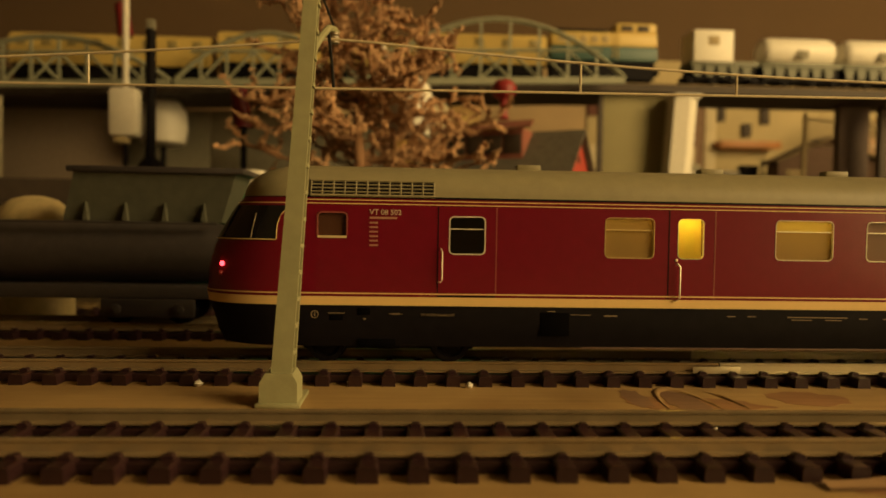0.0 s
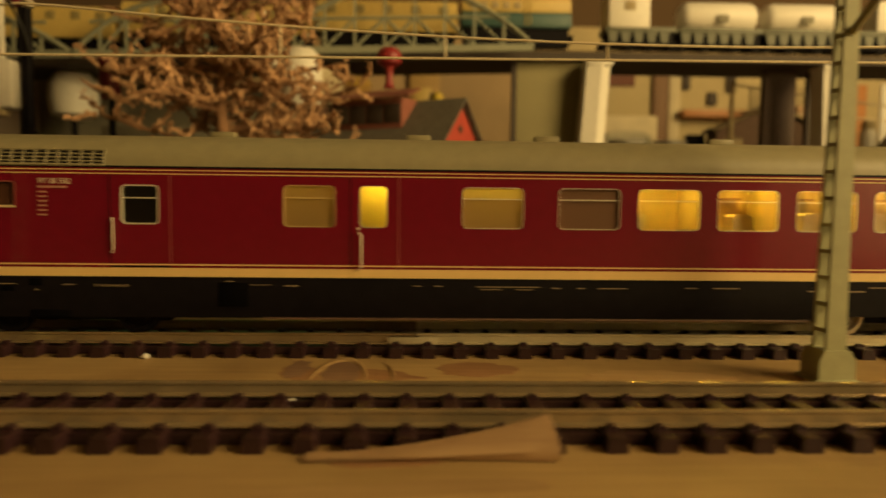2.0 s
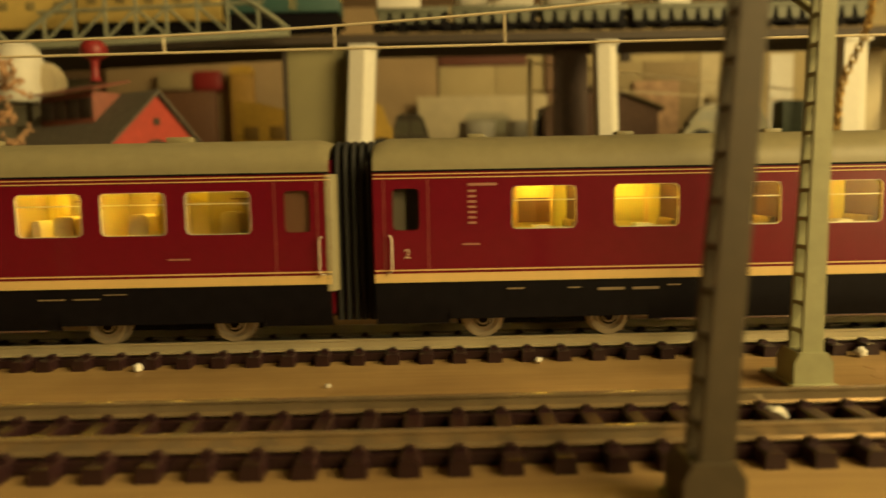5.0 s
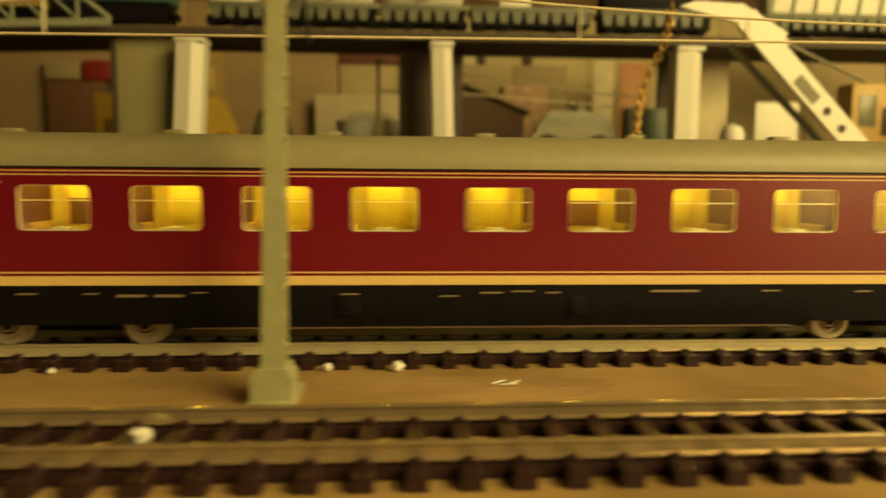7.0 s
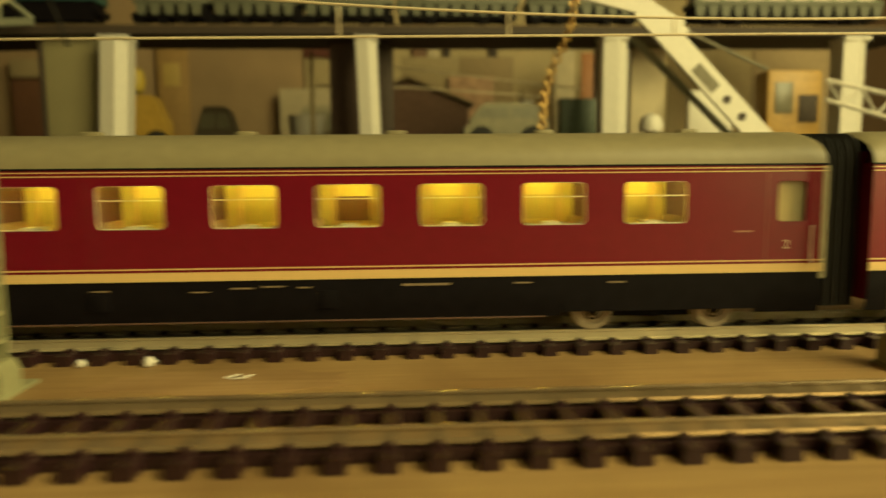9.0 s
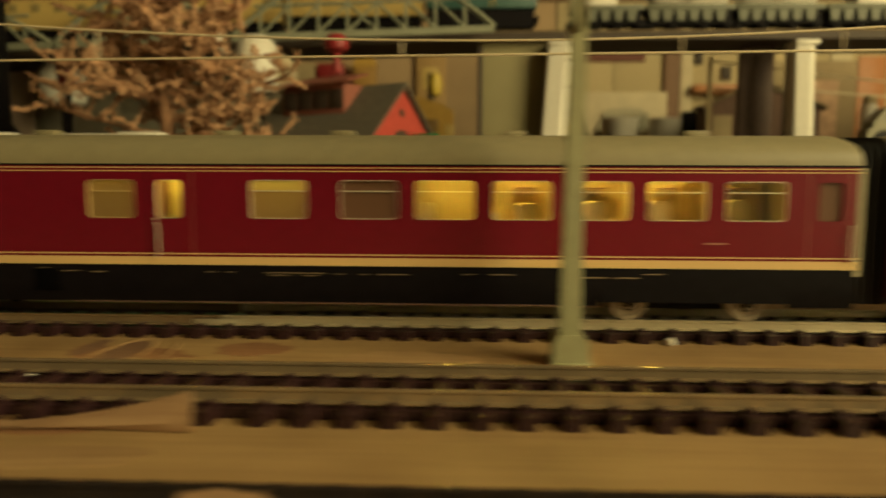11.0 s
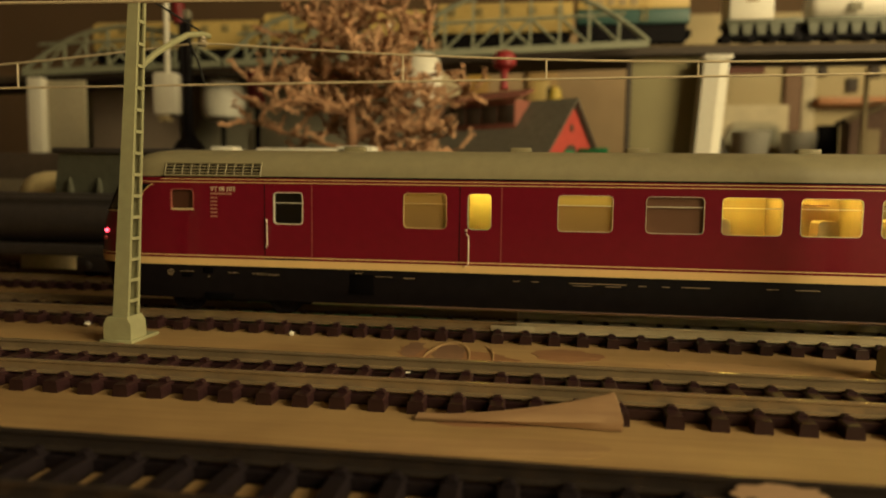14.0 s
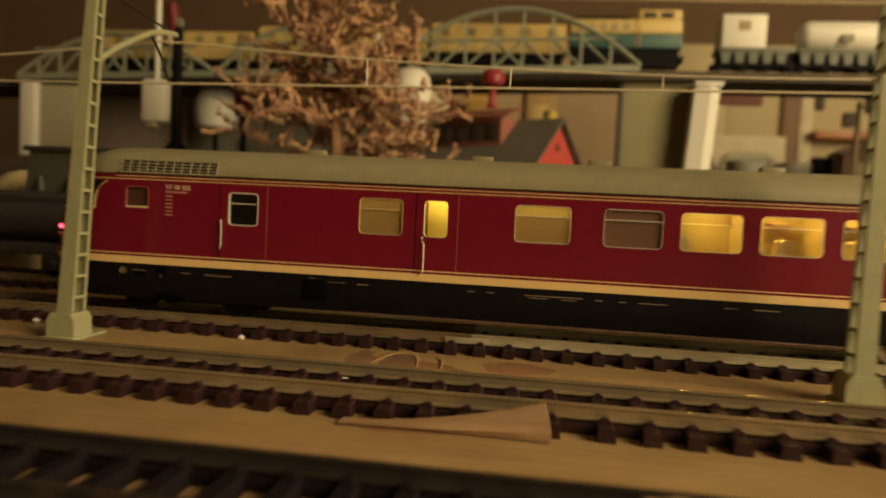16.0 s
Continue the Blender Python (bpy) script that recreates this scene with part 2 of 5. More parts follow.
        return self.add([p for r in rows for p in r],
                        [(i * n + k, i * n + k + 1, (i + 1) * n + k + 1, (i + 1) * n + k) for i in range(len(rows) - 1) for k in range(n - 1)])

    def mesh(self, name, material, smooth=40, weld=False):
        me = bpy.data.meshes.new(name)
        me.from_pydata([(x * K, y * K, z * K) for x, y, z in self.v], [], self.f)
        bm = bmesh.new()
        bm.from_mesh(me)
        if weld:
            bmesh.ops.remove_doubles(bm, verts=bm.verts[:], dist=1e-6)
        bmesh.ops.recalc_face_normals(bm, faces=bm.faces[:])
        bm.to_mesh(me)
        bm.free()
        me.materials.append(material)
        if smooth:
            me.shade_smooth()
            me.set_sharp_from_angle(angle=radians(smooth))
        return me


def thing(name, label, category, x=0, y=0, z=0, group="", kind=""):
    """An Empty at a thing's base, in millimetres; its parts are built round it."""
    ob = new(name)
    ob.location = (x * K, y * K, z * K)
    ob.empty_display_size = 0.01
    return tagged(ob, label, category, group, kind)


def part(name, shape, material, parent, label="", smooth=40, at=(0, 0, 0)):
    ob = new(name, shape.mesh(name, material, smooth, name in ("near_side", "apron")) if isinstance(shape, Shape) else shape)
    ob.parent = parent
    ob.location = tuple(c * K for c in at)
    if label:
        ob["label"] = label
    return ob


def solid(name, shape, material, label, category, kind="", group="", smooth=40):
    return tagged(new(name, shape.mesh(name, material, smooth)), label, category, group, kind)


def rounded(x0, x1, z0, z1, r, n=5):
    """The corner points of a rounded rectangle, corner by corner."""
    out = []
    for cx, cz, a0 in ((x0 + r, z0 + r, 180), (x1 - r, z0 + r, 270), (x1 - r, z1 - r, 0), (x0 + r, z1 - r, 90)):
        out.append([(cx + r * math.cos(radians(a0 + 90 * k / (n - 1))), cz + r * math.sin(radians(a0 + 90 * k / (n - 1)))) for k in range(n)])
    return out

# ---- the board, the room ----
solid("ground_board", Shape().box(-900, 1500, -420, 150, -18, 0), BOARD, "bare plywood baseboard with stains and peeling veneer", "board", kind="structure")
solid("ground_terrace", Shape().box(-900, 1500, 150, 900, -18, 44), GROUND, "grey brown scattered ground behind the tracks", "ground", kind="structure")
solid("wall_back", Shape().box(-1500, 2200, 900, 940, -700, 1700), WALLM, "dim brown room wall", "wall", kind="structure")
# Unseen front wall, kept pale to bounce and mirror lamp light.
solid("wall_front", Shape().box(-1500, 2200, -1640, -1600, -700, 1700), mat("cream_bounce_wall", (0.62, 0.55, 0.43), 0.9, var=0.1, scale=4, bump=0.1), "unseen cream wall behind the camera, added to bounce light", "wall", kind="structure")
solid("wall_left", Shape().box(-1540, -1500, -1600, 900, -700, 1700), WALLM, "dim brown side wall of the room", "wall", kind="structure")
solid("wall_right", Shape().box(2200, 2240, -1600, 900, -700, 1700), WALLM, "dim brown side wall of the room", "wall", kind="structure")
# Unseen ceiling, kept pale so its bounce lifts the dark areas.
solid("ceiling", Shape().box(-1540, 2240, -1640, 940, 1700, 1740), mat("off_white_bounce_ceiling", (0.72, 0.68, 0.60), 0.9, var=0.08, scale=4, bump=0.1), "unseen off-white ceiling, added to bounce light down", "ceiling", kind="structure")
solid("floor", Shape().box(-1540, 2240, -1640, 940, -740, -700), WALLM, "dim brown room floor", "floor", kind="structure")

# ---- tracks ----
PITCH = 7.74


def sleeper_places(x0, x1, pieces):
    """Sleeper centres of the track pieces, each given by its end, one sleeper's place and the pitch."""
    out, a = [], x0
    for b, phase, pitch in pieces or ((x1, x0, PITCH),):
        k = math.ceil((a - phase) / pitch)
        while phase + k * pitch < min(b, x1):
            out.append(phase + k * pitch)
            k += 1
        a = b
    return out


def track(label, y, x0, x1, bright=None, pieces=None, dull=RAIL, ties=None):
    ties = ties or SLEEPER
    t = thing("railway_track", label, "railway track", x0, y, 0)
    s = Shape()
    s.prism([(-1.65, 0), (1.65, 0), (1.5, 2.1), (1.2, 2.45), (-1.2, 2.45), (-1.5, 2.1)], "y", -14.3, 14.3)
    for r in (-8.25, 8.25):
        for d in (-1, 1):
            s.prism([(-1.0, 2.4), (1.0, 2.4), (0.8, 3.0), (0.4, 3.25), (-0.4, 3.25), (-0.8, 3.0)], "y", r + d * 1.25, r + d * 2.7)
    me = s.mesh("sleeper", ties, 30)
    for x in sleeper_places(x0, x1, pieces):
        o = part("sleeper", me, ties, t, at=(x - x0, 0, 0))
        o.rotation_euler = (0, 0, radians(random.uniform(-0.8, 0.8)))
    for r in (-8.25, 8.25):
        web = Shape().box(0, x1 - x0, r - 2.2, r + 2.2, 0.1, 1.9)
        part("tie_strip", web, ties, t)
        prof = [(-1.25, 2.46), (1.25, 2.46), (1.25, 2.72), (0.3, 2.95), (0.26, 4.3), (0.5, 4.5), (0.5, 4.93), (0.42, 5.003), (0.27, 5.036), (0.12, 5.055), (0.0, 5.06), (-0.12, 5.055), (-0.27, 5.036), (-0.42, 5.003), (-0.5, 4.93), (-0.5, 4.5), (-0.26, 4.3), (-0.3, 2.95), (-1.25, 2.72)]
        cuts = [0, x1 - x0] if bright is None else [0, bright - x0, x1 - x0]
        for k in range(len(cuts) - 1):
            part("rail", Shape().prism([(u + r, w) for u, w in prof], "x", cuts[k] + 0.15, cuts[k + 1] - 0.15), dull if k == 0 and bright is not None or bright is None else RAILTOP, t, smooth=25)
    if bright is not None:
        part("rail_joiner", Shape().box(bright - x0 - 7, bright - x0 + 5, -8.25 - 1.5, -8.25 - 1.15, 2.5, 4.2, 0.1), RAILTOP, t, "bright metal rail joiner")
    return t


track("model railway track with dark sleepers, under the red railcar", 14.2, -430, 1010, bright=138, pieces=((226, 47.9, 7.74), (1010, 432.4, 8.02)))
track("empty model railway track with dull rails on bare plywood", -47.3, -300, 800, pieces=((163, 39.4, 7.47), (800, 168.5, 7.5)))
track("empty model railway track with near-black sleepers and rails", -101.6, -150, 560, pieces=((560, 140.4, 7.75),), dull=mat("near_black_rail", (0.075, 0.058, 0.05), 0.16, metal=0.6, var=0.3, scale=120, bump=0.02), ties=mat("near_black_sleeper", (0.013, 0.009, 0.011), 0.5, var=0.4, bump=0.2, spec=0.15))
track("model railway track with dark sleepers under the goods wagons", 76, -430, 400)

# ---- overhead line ----


def mast(label, x, y, lean, arm, paint=None):
    """A lattice mast on a block base; arm: +1 reaches to the back, -1 to the front."""
    paint = paint or MAST
    m = thing("catenary_mast", label, "catenary mast", x, y, 0, group="overhead line masts")
    b = Shape().prism([(-3.9, 0), (3.9, 0), (3.9, 5.0), (2.8, 7.0), (-2.8, 7.0), (-3.9, 5.0)], "y", -3.6, 3.6)
    part("base_block", b, paint, m)
    part("base_plate", Shape().box(-4.6, 4.6, -4.4, 9.0 if arm > 0 else 4.4, 0, 0.9, 0.2), paint, m)
    H = 98

    def at(z, dx=0.0, dy=0.0):
        return (dx + lean * z / H, dy, z)
    for s in (-1, 1):
        ch = Shape()
        rows = []
        for z, hw, dep in ((6, 2.15, 2.8), (H, 1.35, 1.7)):
            rows.append([at(z, -hw, s * dep), at(z, hw, s * dep), at(z, hw, s * (dep - 0.9)), at(z, hw - 0.5, s * (dep - 0.9)), at(z, hw - 0.5, s * (dep - 0.4)),
                         at(z, -hw + 0.5, s * (dep - 0.4)), at(z, -hw + 0.5, s * (dep - 0.9)), at(z, -hw, s * (dep - 0.9)), at(z, -hw, s * dep)])
        ch.grid(rows)
        ch.add([rows[1][i] for i in (0, 1, 2, 7)], [(0, 1, 2, 3)])
        part("channel_beam", ch, paint, m)
    rung = Shape().box(-0.35, 0.35, -2.5, 2.5, -0.4, 0.4)
    me = rung.mesh("rung", paint, 0)
    z = 11.0
    while z < H - 3:
        f = (z - 6) / (H - 6)
        for s in (-1, 1):
            o = part("rung", me, paint, m, at=at(z, s * (1.85 - 0.5 * f)))
            o.scale = (1, (2.2 - 0.9 * f) / 2.5, 1)
        z += 5.6
    part("cap", Shape().box(lean - 2.0, lean + 2.0, -2.1, 2.1, H - 0.3, H + 1.0, 0.3), paint, m)
    a = arm
    dx = lean * 0.8
    arm_path = [(dx, a * 2, 73), (dx, a * 9, 77.5), (dx + 0.5, a * 17, 82), (dx + 1, a * 25, 86), (dx + 1.5, a * 33, 88.0), (dx + 1.7, a * 37, 88.3)]
    part("bracket_arm", Shape().tube(arm_path, 0.85, 8), paint, m)
    part("tie_rod", Shape().tube([(dx, a * 2, 92), (dx + 1.5, a * 34, 88.5)], 0.3, 6), RUBBER, m)
    part("register_arm", Shape().tube([(dx + 1, a * 24, 86), (dx + 1.2, a * 31, 79), (dx + 1.4, a * 34, 73.4)], 0.4, 6), RUBBER, m)
    ins = Shape()
    ins.lathe([(0.3, 0), (1.4, 0.2), (1.4, 0.8), (0.6, 1.0), (1.4, 1.2), (1.4, 1.8), (0.6, 2.0), (1.3, 2.2), (1.3, 2.8), (0.3, 3.0)], (dx + 1.5, a * 33, 84.3), n=12)
    part("insulator", ins, mat("insulator_glaze", (0.30, 0.24, 0.15), 0.3), m)
    return m


mast("grey-green lattice catenary mast leaning on a block base", 33.6, -15.5, 6.5, 1)
mast("grey-green lattice catenary mast on a block base", 226.3, -18.5, 0.5, -1)
mast("grey-green lattice catenary mast between the tracks", 397.0, -20.5, 2.0, 1)
mast("grey-green lattice catenary mast near the carriage gap", 587.0, -16.0, -3.0, -1)
mast("dark brown lattice catenary mast between the empty tracks", 356.5, -72.0, 6.5, -1, mat("dark_brown_mast", (0.075, 0.055, 0.03), 0.45, var=0.2, bump=0.08))


def wire(label, y, supports, low, high, xs=(-430, 1000), slope=0.0, level=50.0):
    """A contact wire, a sagging carrier and droppers between them, one span of 360 mm."""
    w = thing("overhead_wire", label, "overhead wire", xs[0], y, low)

    def up(x):
        d = min(abs(x - s) for s in supports) / 180.0
        return low + 3.6 + (high - low - 3.6) * max(0.0, 1 - d) ** 1.9

    def rise(x):
        return slope * (x - level)
    part("contact_wire", Shape().tube([(0, 0, rise(xs[0])), (xs[1] - xs[0], 0, rise(xs[1]))], 0.33, 6), WIRE, w)
    pts = []
    x = xs[0]
    while x <= xs[1]:
        pts.append((x - xs[0], 0, up(x) - low + rise(x)))
        x += 10
    part("carrier_wire", Shape().tube(pts, 0.33, 6), WIRE, w)
    for s in supports:
        for k in range(-4, 5):
            x = s + 41.0 * k - 20.5 * (1 if k < 0 else -1) if k else None
            if x is None or not xs[0] < x < xs[1] or abs(x - s) > 180:
                continue
            part("dropper", Shape().tube([(x - xs[0], 0, rise(x)), (x - xs[0], 0, up(x) - low + rise(x))], 0.28, 6), WIRE, w)
    return w


wire("thin catenary wire with droppers above the red railcar", 14, (-318, 42, 402, 762), 72.3, 84.8, slope=0.0085)
wire("thin catenary wire with droppers above the empty track", -47, (-133, 227, 587), 79.6, 92.5, (-300, 800), slope=-0.012, level=120.0)

# ---- the red railcar train ----
W = 31.0                      # width of a car body; its near side lies at y = 0
Z0, Z1, ZR = 19.2, 44.5, 52.7  # foot of the red side, its top edge, the roof's ridge
WT, WB = 40.7, 31.1           # head and sill of the windows


def roof_z(u):
    """Height of the roof over the side's top edge, u from -1 to 1 across."""
    return Z1 + (ZR - Z1) * (1 - abs(u) ** 2.5) ** (1 / 2.2)


def side_panel(shape, x0, x1, holes, y=0.0, depth=1.0):
    """A flat car side with rounded window openings and their reveals."""
    x = x0
    cells = []
    for a, b, lo, hi, r in sorted(holes):
        cells.append((x, a - 1.0, None))
        cells.append((a - 1.0, b + 1.0, (a, b, lo, hi, r)))
        x = b + 1.0
    cells.append((x, x1, None))
    for a, b, h in cells:
        if h is None:
            if b - a > 1e-6:
                shape.add([(a, y, Z0), (b, y, Z0), (b, y, Z1), (a, y, Z1)], [(0, 1, 2, 3)])
            continue
        arcs = rounded(*h)
        outer = [(a, Z0), (b, Z0), (b, Z1), (a, Z1)]
        n = len(arcs[0])
        verts = [(p[0], y, p[1]) for p in outer] + [(p[0], y, p[1]) for arc in arcs for p in arc]
        faces = []
        for k in range(4):
            s = 4 + k * n
            faces += [(k, s + i, s + i + 1) for i in range(n - 1)]
            faces.append((k, s + n - 1, 4 + ((k + 1) % 4) * n, (k + 1) % 4))
        shape.add(verts, faces)
        loop = [p for arc in arcs for p in arc]
        m = len(loop)
        shape.add([(p[0], y, p[1]) for p in loop] + [(p[0], y + depth, p[1]) for p in loop], [(i, (i + 1) % m, (i + 1) % m + m, i + m) for i in range(m)])


def ring(x0, x1, z0, z1, r, t, y0, y1):
    """A rounded window frame of width t, from y0 to y1."""
    s = Shape()
    o = [p for arc in rounded(x0, x1, z0, z1, r) for p in arc]
    i = [p for arc in rounded(x0 + t, x1 - t, z0 + t, z1 - t, max(0.3, r - t)) for p in arc]
    n = len(o)
    v = [(p[0], y0, p[1]) for p in o] + [(p[0], y0, p[1]) for p in i] + [(p[0], y1, p[1]) for p in o] + [(p[0], y1, p[1]) for p in i]
    f = []
    for k in range(n):
        j = (k + 1) % n
        f += [(k, j, j + n, k + n), (k, k + 2 * n, j + 2 * n, j), (k + n, j + n, j + 3 * n, k + 3 * n), (k + 2 * n, k + 3 * n, j + 3 * n, j + 2 * n)]
    return s.add(v, f)


def window(car, x0, x1, z0=WB, z1=WT, bar=0.28, pane=None, frame=None, name="window", rim=0.15):
    """A framed window: frame, glazing bar and pane."""
    w = part(name, ring(x0 - 0.05, x1 + 0.05, z0 - 0.05, z1 + 0.05, 1.22, rim, -0.1, 0.55), frame or SILVER, car)
    if bar:
        zb = z1 - (z1 - z0) * bar
        part("glazing_bar", Shape().box(x0 + 0.2, x1 - 0.2, 0.1, 0.5, zb - 0.13, zb + 0.13), frame or SILVER, w)
    zt = zb if pane is FROST else z1
    p = part("pane", Shape().add([(x0, 0.62, z0), (x1, 0.62, z0), (x1, 0.62, zt), (x0, 0.62, zt)], [(0, 1, 2, 3)]), pane or PANE, w, smooth=0)
    if pane is FROST:
        part("upper_pane", Shape().add([(x0, 0.62, zb), (x1, 0.62, zb), (x1, 0.62, z1), (x0, 0.62, z1)], [(0, 1, 2, 3)]), UPPERFROST if x0 > 140 else FROST, w, smooth=0)
    p.visible_shadow = False
    return w


def handle(car, x, z0, z1, bow=0.0, d=-1):
    """A bright grab rail that stands off the car side."""
    part("grab_rail", Shape().tube([(x, 0, z1), (x, -0.7, z1 + 0.1), (x - 0.3 * d + bow, -0.9, z1 - 0.6), (x - 0.3 * d + bow, -0.9, z0 + 0.5), (x, -0.7, z0), (x + 0.5 * d, 0, z0 - 0.1)], 0.19, 8), SILVER, car, "bright metal grab rail")


def seam(car, x, z0, z1, dark=True):
    part("door_seam", Shape().box(x - 0.13, x + 0.13, -0.05, 0.3, z0, z1), BLACK if dark else PALESEAM, car)


def lines(car, x0, x1):
    """The cream band and the thin lines along a car side."""
    for name, lo, hi, m in (("cream_band", 19.2, 21.25, GOLD), ("thin_line", 21.85, 22.15, GOLD), ("thin_line", 42.85, 43.08, GOLD), ("thin_line", 43.7, 43.92, GOLD), ("gutter", 44.3, 44.75, BLACK)):
        part(name, Shape().box(x0, x1, -0.1, 0.2, lo, hi), m, car)


def marks(car, rows):
    """Fine lettering along the solebar, too small to read."""
    for x, w, z, h in rows:
        part("lettering_bar", Shape().box(x, x + w, -0.14, 0.3, z, z + h), DIMPRINT if z < 19 else FADED, car)


def skirt(car, x0, x1, arches):
    """The black lower apron with cut-outs over the wheels."""
    prof = [(0.1, 19.2), (0.0, 15.5), (0.4, 12.0), (1.3, 9.4)]
    s = Shape()
    x = x0
    spans = []
    for a, b in sorted(arches):
        spans += [(x, a, 0), (a, b, 1)]
        x = b
    spans.append((x, x1, 0))
    for a, b, cut in spans:
        p = prof[:2] + [(0.45, 10.5)] if cut else prof
        s.grid([[(a, y, z) for y, z in p], [(b, y, z) for y, z in p]])
        s.grid([[(a, W - y, z) for y, z in p], [(b, W - y, z) for y, z in p]])
    part("apron", s, BLACK, car)
    part("underframe", Shape().box(x0 + 1, x1 - 1, 8.0, W - 8.0, 11.5, 19.0), BLACK, car)
    part("apron_edge", Shape().box(x0 + 66, x1 - 66, 1.2, 1.6, 9.2, 9.55), mat("red_brown_edge", (0.12, 0.07, 0.05), 0.5), car)


def bogie(car, x, base=30.0, metal=STEEL):
    """A two-axle bogie: frame, axleboxes and wheels."""
    part("bogie_frame", Shape().box(x - base / 2 - 6, x + base / 2 + 6, 8.6, 9.8, 7.5, 11.6, 0.4).box(x - 3, x + 3, 8.0, W - 8.0, 7.5, 12, 0.4).box(x - base / 2 - 6, x + base / 2 + 6, W - 9.8, W - 8.6, 7.5, 11.6, 0.4), BLACK, car)
    for s in (-1, 1):
        for y, side in ((6.0, -1), (W - 6.0, 1)):
            cx = x + s * base / 2
            w = part("wheel", Shape().lathe([(0.6, 0.3 * side), (1.2, 0.9 * side), (3.0, 0.2 * side), (3.5, 0.9 * side), (4.5, 0.9 * side), (4.6, -1.2 * side), (5.1, -1.4 * side), (5.1, -2.0 * side), (0.5, -2.0 * side)], (cx, y, 9.65), "y", 36), metal, car)
            part("axle_cap", Shape().lathe([(0.2, 0.5 * side), (1.2, 0.4 * side), (1.4, 0.1 * side), (2.2, 0.05 * side), (2.3, -0.5 * side)], (cx, y + 0.62 * side, 9.65), "y", 24), BLACK, w)
        part("axlebox", Shape().box(x + s * base / 2 - 1.8, x + s * base / 2 + 1.8, 8.0, 8.7, 9.0, 12.2, 0.3), BLACK, car)


def roof_vent(car, x, y, w, h=1.2):
    u = (y - W / 2) / (W / 2)
    part("roof_vent", Shape().box(x - w, x + w, y - 1.6, y + 1.6, roof_z(u) - 0.6, roof_z(u) + h, 0.35), ROOF, car)


def body_shell(car, x0, x1, holes, ends=(True, True)):
    s = Shape()
    side_panel(s, x0, x1, holes)
    part("near_side", s, RED, car)
    part("far_side", Shape().box(x0, x1, W - 0.8, W, Z0, Z1), RED, car)
    n = 28
    rows = []
    for x in ([x0, x1] if not any(ends) else [x0 + 0.01, x0 + 1.2, x0 + 3.5, x1 - 3.5, x1 - 1.2, x1 - 0.01]):
        k = 1.0
        if ends[1] and x1 - x < 4:
            k = 1 - 0.16 * (1 - (x1 - x) / 4) ** 2
        if ends[0] and x - x0 < 4:
            k = 1 - 0.16 * (1 - (x - x0) / 4) ** 2
        rows.append([(x, W / 2 + W / 2 * math.sin(math.pi / 2 * (-1 + 2 * i / n)), Z1 + (roof_z(math.sin(math.pi / 2 * (-1 + 2 * i / n))) - Z1) * k) for i in range(n + 1)])
    part("roof", Shape().grid(rows), ROOF, car)
    for e, x in ((ends[0], x0), (ends[1], x1)):
        if e:
            part("end_wall", Shape().box(min(x, x + (1 if x == x0 else -1)) + 0.02, max(x, x + (1 if x == x0 else -1)) - 0.02, 0.4, W - 0.4, 12, Z1 + 0.2).box(min(x, x + (1 if x == x0 else -1)) + 0.1, max(x, x + (1 if x == x0 else -1)) - 0.1, 3.5, W - 3.5, Z1 + 0.2, Z1 + 3.0), RED, car)
            if x == x1:
                part("corner_plate", Shape().prism([(x - 0.9, -0.12), (x - 0.2, -0.05), (x + 0.9, 0.5), (x + 1.5, 1.6), (x + 1.5, 3.0), (x - 0.9, 3.0)], "z", 17.6, Z1 - 0.3), ROOF, car, "grey rounded corner plate")
    part("inner_floor", Shape().box(x0 + 1, x1 - 1, 1.3, W - 1.3, 26.0, 26.6), BROWNIN, car)
    part("inner_ceiling", Shape().box(x0 + 1, x1 - 1, 1.3, W - 1.3, 43.2, 43.8), CREAM, car)


TAN = mat("tan_interior", (0.34, 0.22, 0.09), 0.6, var=0.15, bump=0.0)
LIGHTTAN = mat("light_tan_interior", (0.50, 0.36, 0.13), 0.6, var=0.12, bump=0.0)


def seat(car, x, y0, y1, face, top=32.4):
    part("seat", Shape().box(x - 2.2, x + 2.2, y0, y1, 26.6, 30.6, 0.5).box(x - face * 2.6 - 0.9, x - face * 2.6 + 0.9, y0, y1, 29.0, top, 0.6), TAN, car)


# motor car with the rounded nose
NX = 36.0
car = thing("railcar", "glossy wine-red model railcar with grey roof and lit windows", "railcar", 150, 14.2, 0, group="red train")
car.location = (0, 0, 0)
WIN = [(148.5, 162.8), (171.2, 185.8), (190.2, 204.9), (209.3, 223.9), (228.4, 243.0), (247.4, 262.0), (266.5, 281.1)]
holes = [(38.7, 45.8, 34.9, 41.0, 0.6), (69.6, 78.2, 31.4, 40.4, 0.9), (106.8, 118.7, WB, WT, 1.2), (124.5, 130.8, WB, WT, 1.2), (288.7, 294.7, WB, WT, 1.0)] + [(a, b, WB, WT, 1.2) for a, b in WIN]
body_shell(car, NX, 299.0, holes, (False, True))
window(car, 38.7, 45.8, 34.9, 41.0, 0, mat("brown_glazed_pane", (0.075, 0.032, 0.018), 0.2, var=0.1, bump=0.0), PALESEAM, rim=0.3)
part("window_ledge", Shape().box(38.9, 45.6, -0.15, 0.3, 34.95, 35.45), SEAT, car)
window(car, 69.6, 78.2, 31.4, 40.4, 0.33, DARKPANE, rim=0.3)
window(car, 106.8, 118.7, bar=0.3, pane=FROST, frame=PALEFRAME)
window(car, 124.5, 130.8, bar=0)
for k, (a, b) in enumerate(WIN):
    window(car, a, b, bar=0.28, pane=(FROST if k == 0 else GREYFROST if k == 1 else None))
